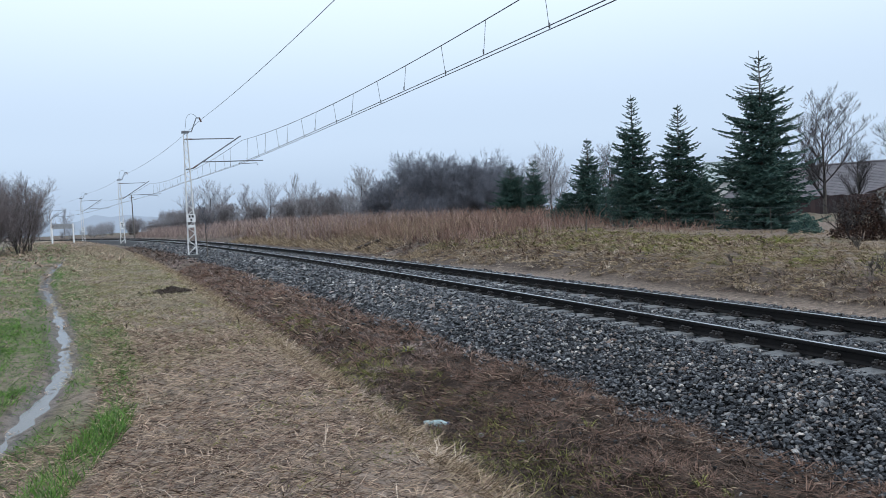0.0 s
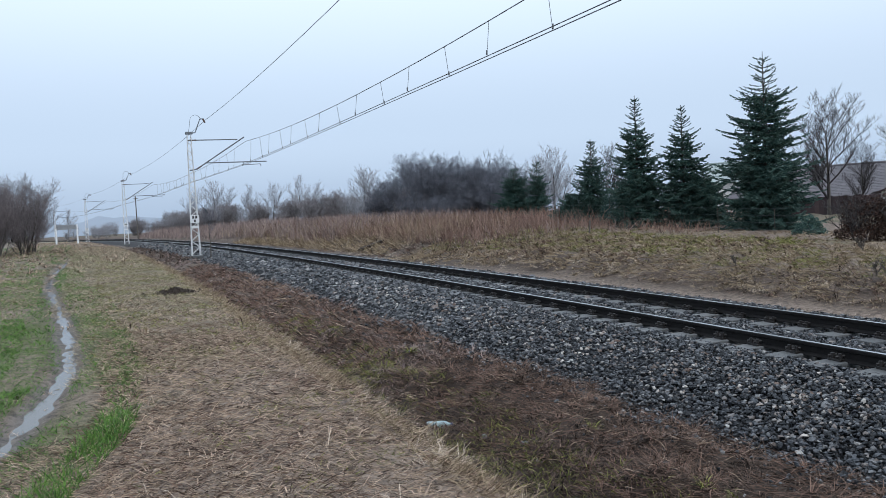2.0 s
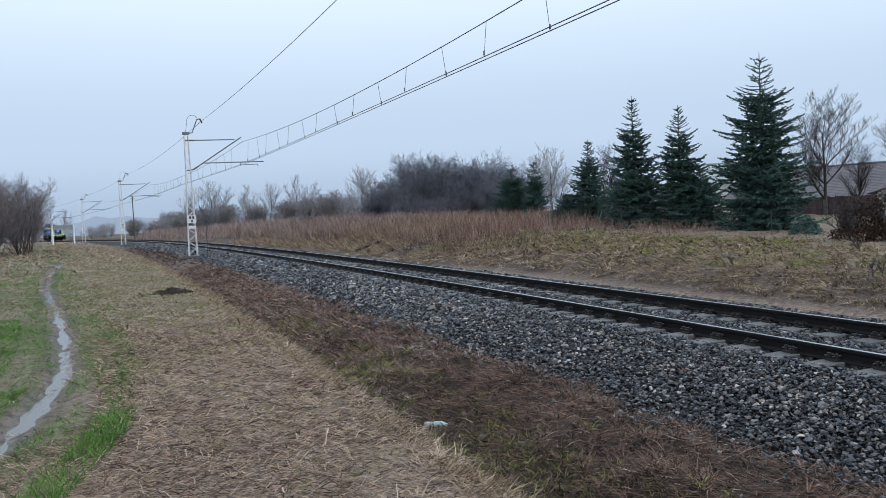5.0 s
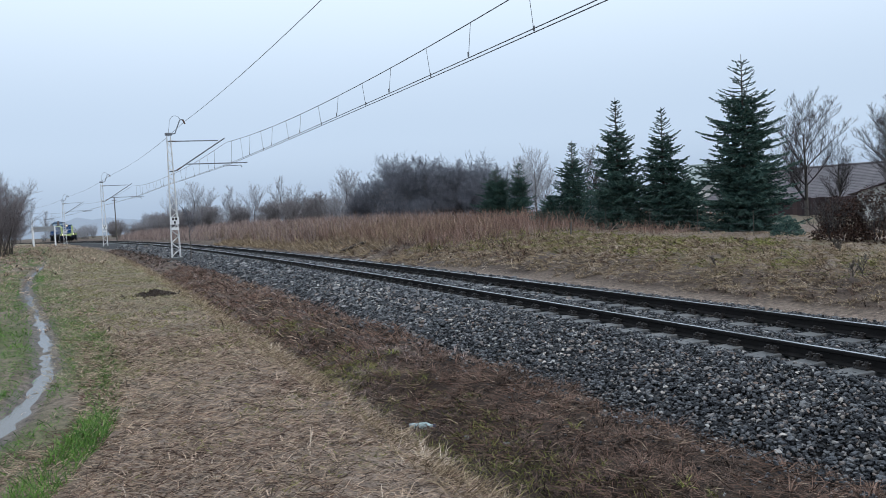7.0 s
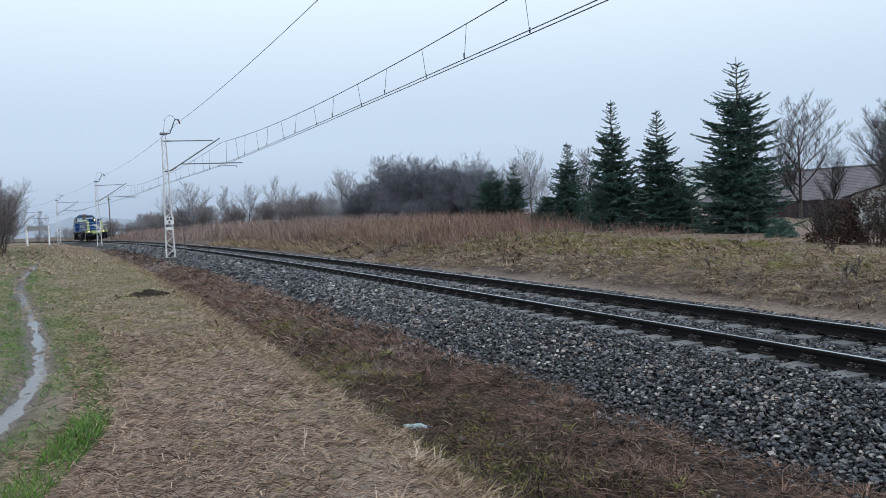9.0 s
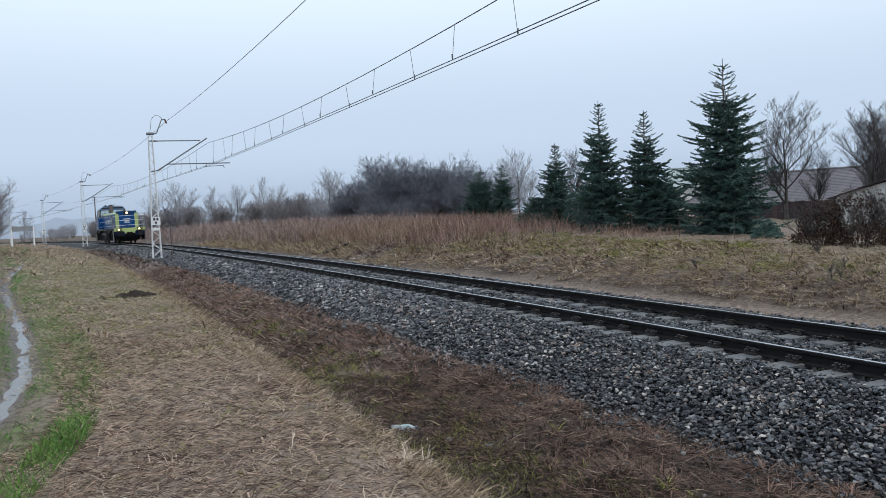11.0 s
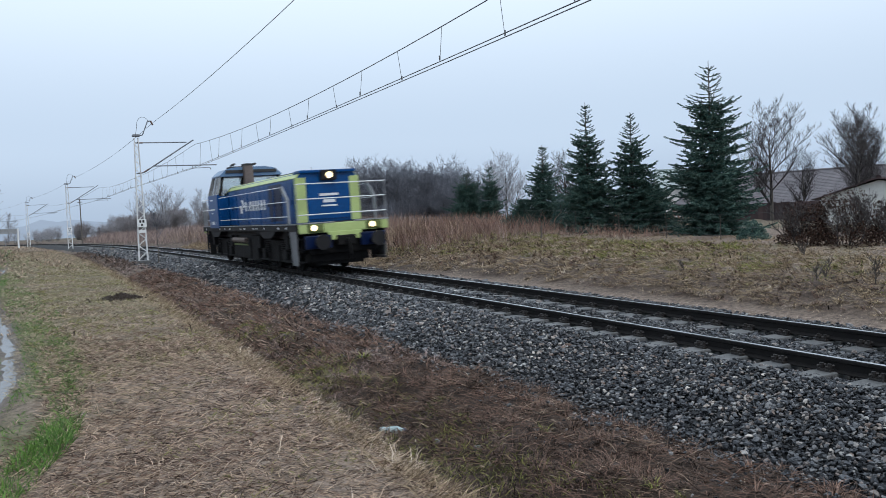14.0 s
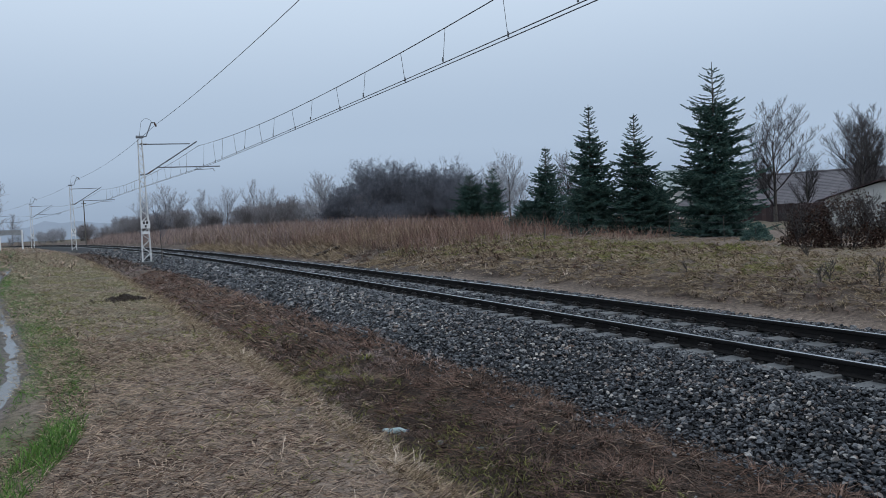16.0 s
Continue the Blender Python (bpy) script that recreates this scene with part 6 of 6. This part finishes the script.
# ---- houses, fences and small things ----
def tiled_house(name, label, w, d, eave, ridge, wall, roof, courses):
    """Ridge along local x; the base is at the origin."""
    h = thing(name, label, "house")
    part("wall", prism([(-d / 2, -0.6), (d / 2, -0.6), (d / 2, eave), (0, ridge - 0.12), (-d / 2, eave)], -w / 2, w / 2), wall, h, at=pose(0, 0, 0, 0, 0, 90))
    for sgn in (-1, 1):
        slope = math.atan2(ridge - eave, d / 2)
        run = math.hypot(ridge - eave, d / 2) + 0.35
        roof_part = new("roof_slope")
        roof_part.parent = h
        step = run / courses
        bm = bmesh.new()
        box(bm, -w / 2 - 0.3, w / 2 + 0.3, -step * 0.55, step * 0.55, -0.025, 0.025)
        first = part("tile_course", bm, roof, roof_part)
        for k in range(courses):
            ob = first if k == 0 else new("tile_course", first.data)
            ob.parent = roof_part
            t = (k + 0.5) * step
            ob.matrix_local = Matrix.Translation((0, sgn * t * math.cos(slope), ridge - t * math.sin(slope))) @ pose(0, 0, 0, -sgn * (math.degrees(slope) - 3), 0, 0)
    part("ridge_cap", rods([((-w / 2 - 0.3, 0, ridge + 0.02), (w / 2 + 0.3, 0, ridge + 0.02))], 0.11), roof, h)
    return h


def build_yard():
    a = tiled_house("barn", "long low barn with a grey-brown tiled roof", 22, 9, 1.2, 3.55, M["plaster"], M["roof"], 22)
    a.matrix_world = Matrix.Translation((33.5, 58.0, 0.25)) @ pose(0, 0, 0, 0, 0, -63 + 12)
    c = tiled_house("house", "house with a pale green sheet roof behind the shed", 6, 8, 3.6, 5.8, M["plaster"], M["pale_roof"], 3)
    c.matrix_world = Matrix.Translation((34.5, 92, 0.1)) @ pose(0, 0, 0, 0, 0, -20)
    d = tiled_house("outbuilding", "white outbuilding with a dark overhanging roof", 6, 5, 1.5, 2.3, M["plaster"], M["brown_board"], 6)
    d.matrix_world = Matrix.Translation((24.2, 37.0, 0.15)) @ pose(0, 0, 0, 0, 0, 50)
    fence = thing("board_fence", "red-brown board fence in front of the barn", "fence")
    p0, p1 = Vector((19.2, 45.5, 0)), Vector((22.6, 39.2, 0))
    n = 26
    bm = bmesh.new()
    box(bm, -0.148, 0.148, -0.012, 0.012, -0.6, 1.5, bevel=0.004)
    first = part("board", bm, M["brown_board"], fence)
    ang = math.degrees(math.atan2(p1.y - p0.y, p1.x - p0.x))
    for k in range(n):
        ob = first if k == 0 else new("board", first.data)
        ob.parent = fence
        q = p0.lerp(p1, k / (n - 1))
        ob.matrix_local = Matrix.Translation((q.x, q.y, 0.0 + 0.02 * math.sin(k * 2.1))) @ pose(0, 0, 0, 0, 0, ang)
    for z in (0.4, 1.0):
        tube_part("fence_rail", [(p0.x + 0.05, p0.y + 0.05, z), (p1.x + 0.05, p1.y + 0.05, z)], 0.03, M["brown_board"], fence)
    # wire fence before the spruces
    wf = thing("wire_fence", "sagging wire fence on thin grey posts", "fence")
    pts = [on_line(s, c) for s, c in ((33, 12.6), (30.5, 12.6), (28, 12.7), (25.5, 13.0), (23, 13.2), (20.5, 13.4), (18, 13.6), (15.5, 14.0))]
    tops = []
    for x, y in pts:
        m = stand(float(x), float(y))
        z = m.translation.z
        tube_part("fence_post", [(float(x), float(y), z - 0.2), (float(x), float(y), z + 1.0)], 0.012, M["bark"], wf)
        tops.append((float(x), float(y), z))
    for h in (0.25, 0.5, 0.75, 1.0):
        tube_part("fence_wire", [(x, y, z + h) for x, y, z in tops], 0.0022, M["wire"], wf, sides=3)
    # board on two posts beside the path, far off
    sb = thing("sign_board", "pale blank sign board on two white posts", "sign board")
    for y in (-1.25, 1.25):
        part("post", boxes((-0.06, 0.06, y - 0.07, y + 0.07, -0.3, 2.15), bevel=0.01), M["white"], sb)
    part("board", boxes((-0.05, 0.05, -1.25, 1.25, 1.6, 2.15), bevel=0.01), M["step_grey"], sb, "pale grey board")
    x, y = on_line(97.5, -8.9)
    sb.matrix_world = stand(float(x), float(y), 0.0, heading(97) - 62)
    # dark wooden pole across the line
    pole = thing("wooden_pole", "dark weathered wooden pole", "pole")
    bm = bmesh.new()
    rod(bm, (0, 0, -0.5), (0, 0, 7.2), 0.1, 10, 0.07)
    part("shaft", bm, M["post"], pole)
    part("cross_arm", rods([((-0.35, 0, 6.7), (0.35, 0, 6.7))], 0.05), M["post"], pole)
    pole.matrix_world = stand(-49.7, 125.5)
    # low trackside marker post by the first mast
    mk = thing("marker_post", "short grey steel marker post beside the ballast", "post")
    part("shaft", rods([((0, 0, -0.2), (0, 0, 1.0))], 0.03), M["post"], mk)
    mk.matrix_world = at_line(47.6, -2.1, -0.2)
    # crushed bottle in the ditch
    x, y = on_line(8.35, -4.98)
    b = thing("plastic_bottle", "crushed pale blue plastic bottle lying in the ditch", "bottle")
    bm = bmesh.new()
    prof = [(0.0, 0.0), (0.045, 0.005), (0.05, 0.05), (0.043, 0.09), (0.05, 0.13), (0.046, 0.18), (0.04, 0.22), (0.016, 0.27), (0.015, 0.29), (0.0, 0.29)]
    rings = [[bm.verts.new((r * math.cos(a) * (1 + 0.15 * math.sin(3 * a + z * 20)), r * math.sin(a) * 0.75, z)) for a in [k * math.pi / 8 for k in range(16)]] for r, z in prof[1:-1]]
    for q0, q1 in zip(rings, rings[1:]):
        for k in range(16):
            bm.faces.new((q0[k], q0[(k + 1) % 16], q1[(k + 1) % 16], q1[k]))
    bm.faces.new(rings[0][::-1]), bm.faces.new(rings[-1])
    part("shell", bm, M["litter"], b)
    bm = bmesh.new()
    rod(bm, (0, 0, 0.285), (0, 0, 0.31), 0.018, 12)
    part("cap", bm, M["blue"], b, "blue screw cap")
    b.matrix_world = Matrix.Translation((float(x), float(y), float(ground_z(8.35, -4.98)) + 0.055)) @ pose(0, 0, 0, 0, 86, -12)
    # old sleeper lying across the far slope, and a short stake above it
    ob = part("old_sleeper", boxes((-0.75, 0.75, -0.13, 0.13, -0.07, 0.07), bevel=0.02), M["soil"], None)
    tagged(ob, "dark discarded wooden sleeper lying on the slope", "sleeper")
    ob.matrix_world = at_line(37.8, 4.4, float(ground_z(37.8, 4.4) - bed(37.8)) + 0.1) @ pose(0, 0, 0, 0, -15, 12)
    ob = part("wooden_stake", rods([((0, 0, -0.2), (0.06, 0, 0.55))], 0.035, 6), M["post"], None)
    tagged(ob, "short dark wooden stake on the embankment crest", "stake")
    x, y = on_line(26.0, 9.4)
    ob.matrix_world = stand(float(x), float(y), 0.0)
    # small pale scraps in the ditch
    for s, c, k in ((11.6, -5.1, 1.0), (7.3, -4.75, 0.7), (6.7, -4.6, 0.8)):
        x, y = on_line(s, c)
        st = part("pale_stone", boxes((-0.05 * k, 0.05 * k, -0.035 * k, 0.035 * k, -0.02, 0.03 * k), bevel=0.012), M["sleeper"], None)
        tagged(st, "small pale stone lying in the ditch", "stone")
        st.matrix_world = Matrix.Translation((float(x), float(y), float(ground_z(s, c)) + 0.02)) @ pose(0, 0, 0, 8, 5, 60 * s)
    # molehill
    rng = np.random.default_rng(5)
    hill = thing("molehill", "heap of dark loose soil in the dead grass", "molehill")
    V, Q = [], []
    variants, quads = rock_variants(rng)
    n = 260
    a, r = rng.uniform(0, 6.28, n), np.abs(rng.normal(0, 0.5, n))
    P = np.stack([r * np.cos(a) * 0.5, r * np.sin(a) * 0.34, 0.075 * np.exp(-(r / 0.45) ** 2)], -1)
    v = variants[rng.integers(0, 10, n)] * (0.028 * rng.lognormal(0, 0.4, n))[:, None, None]
    v = np.einsum("nij,nkj->nki", turns(rng, n), v) + P[:, None]
    ob = new("loose_soil", mesh_of("loose_soil", v.reshape(-1, 3), (quads[None] + (np.arange(n) * 8)[:, None, None]).reshape(-1, 4), M["soil"]))
    ob.parent = hill
    tagged(ob, kind="stuff")
    x, y = on_line(19.0, -6.85)
    hill.matrix_world = stand(float(x), float(y), 0.0, 30)
    # dead stalks standing on the far bank
    for k, (s, c, h) in enumerate(((9.6, 4.35, 0.42), (9.9, 4.5, 0.3), (8.6, 4.3, 0.5), (8.3, 4.5, 0.4), (13.0, 4.2, 0.25), (12.5, 7.5, 0.3), (13.1, 8.2, 0.32))):
        d = bare_tree("dead_stalk", "dark dead weed stalk on the embankment", "weed", 120 + k, h, M["bark"], "dead stalks", 0.8, stems=1, spread=0.5, levels=2, kids=(2, 1), trunk_r=0.012, first=0.1, crook=0.12)
        x, y = on_line(s, c)
        d.matrix_world = stand(float(x), float(y), 0.02)


def build_backdrop():
    """Woods and low hills far off, all round; the mist is a glowing grey-blue colour on the ring."""
    m = glow("glowing_haze", (0.35, 0.425, 0.53), 1.0)
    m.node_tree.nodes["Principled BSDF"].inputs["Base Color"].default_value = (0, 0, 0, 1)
    n = 360
    a = np.linspace(0, 2 * np.pi, n + 1)[:-1]
    h = 6.5 + 0.6 * np.sin(a * 7) + 1.0 * np.sin(a * 23 + 1) + 1.0 * np.sin(a * 61) + 0.8 * np.random.default_rng(8).normal(size=n)
    R = 430
    lo = np.stack([R * np.cos(a), R * np.sin(a), 0 * a - 8], -1)
    hi = np.stack([R * np.cos(a), R * np.sin(a), h], -1)
    V = np.concatenate([lo, hi])
    i = np.arange(n)
    Q = np.stack([i, (i + 1) % n, (i + 1) % n + n, i + n], -1)
    tagged(new("backdrop", mesh_of("backdrop", V, Q, m)), "glowing haze-coloured silhouette of woods and low hills on the horizon", "backdrop", kind="structure")


# ---- the place ----
build_ground()
build_water()
build_backdrop()
build_overhead()
loco, wheels = build_locomotive()
build_yard()
build_trees()
build_grass()
build_ballast()
build_track()
motions()
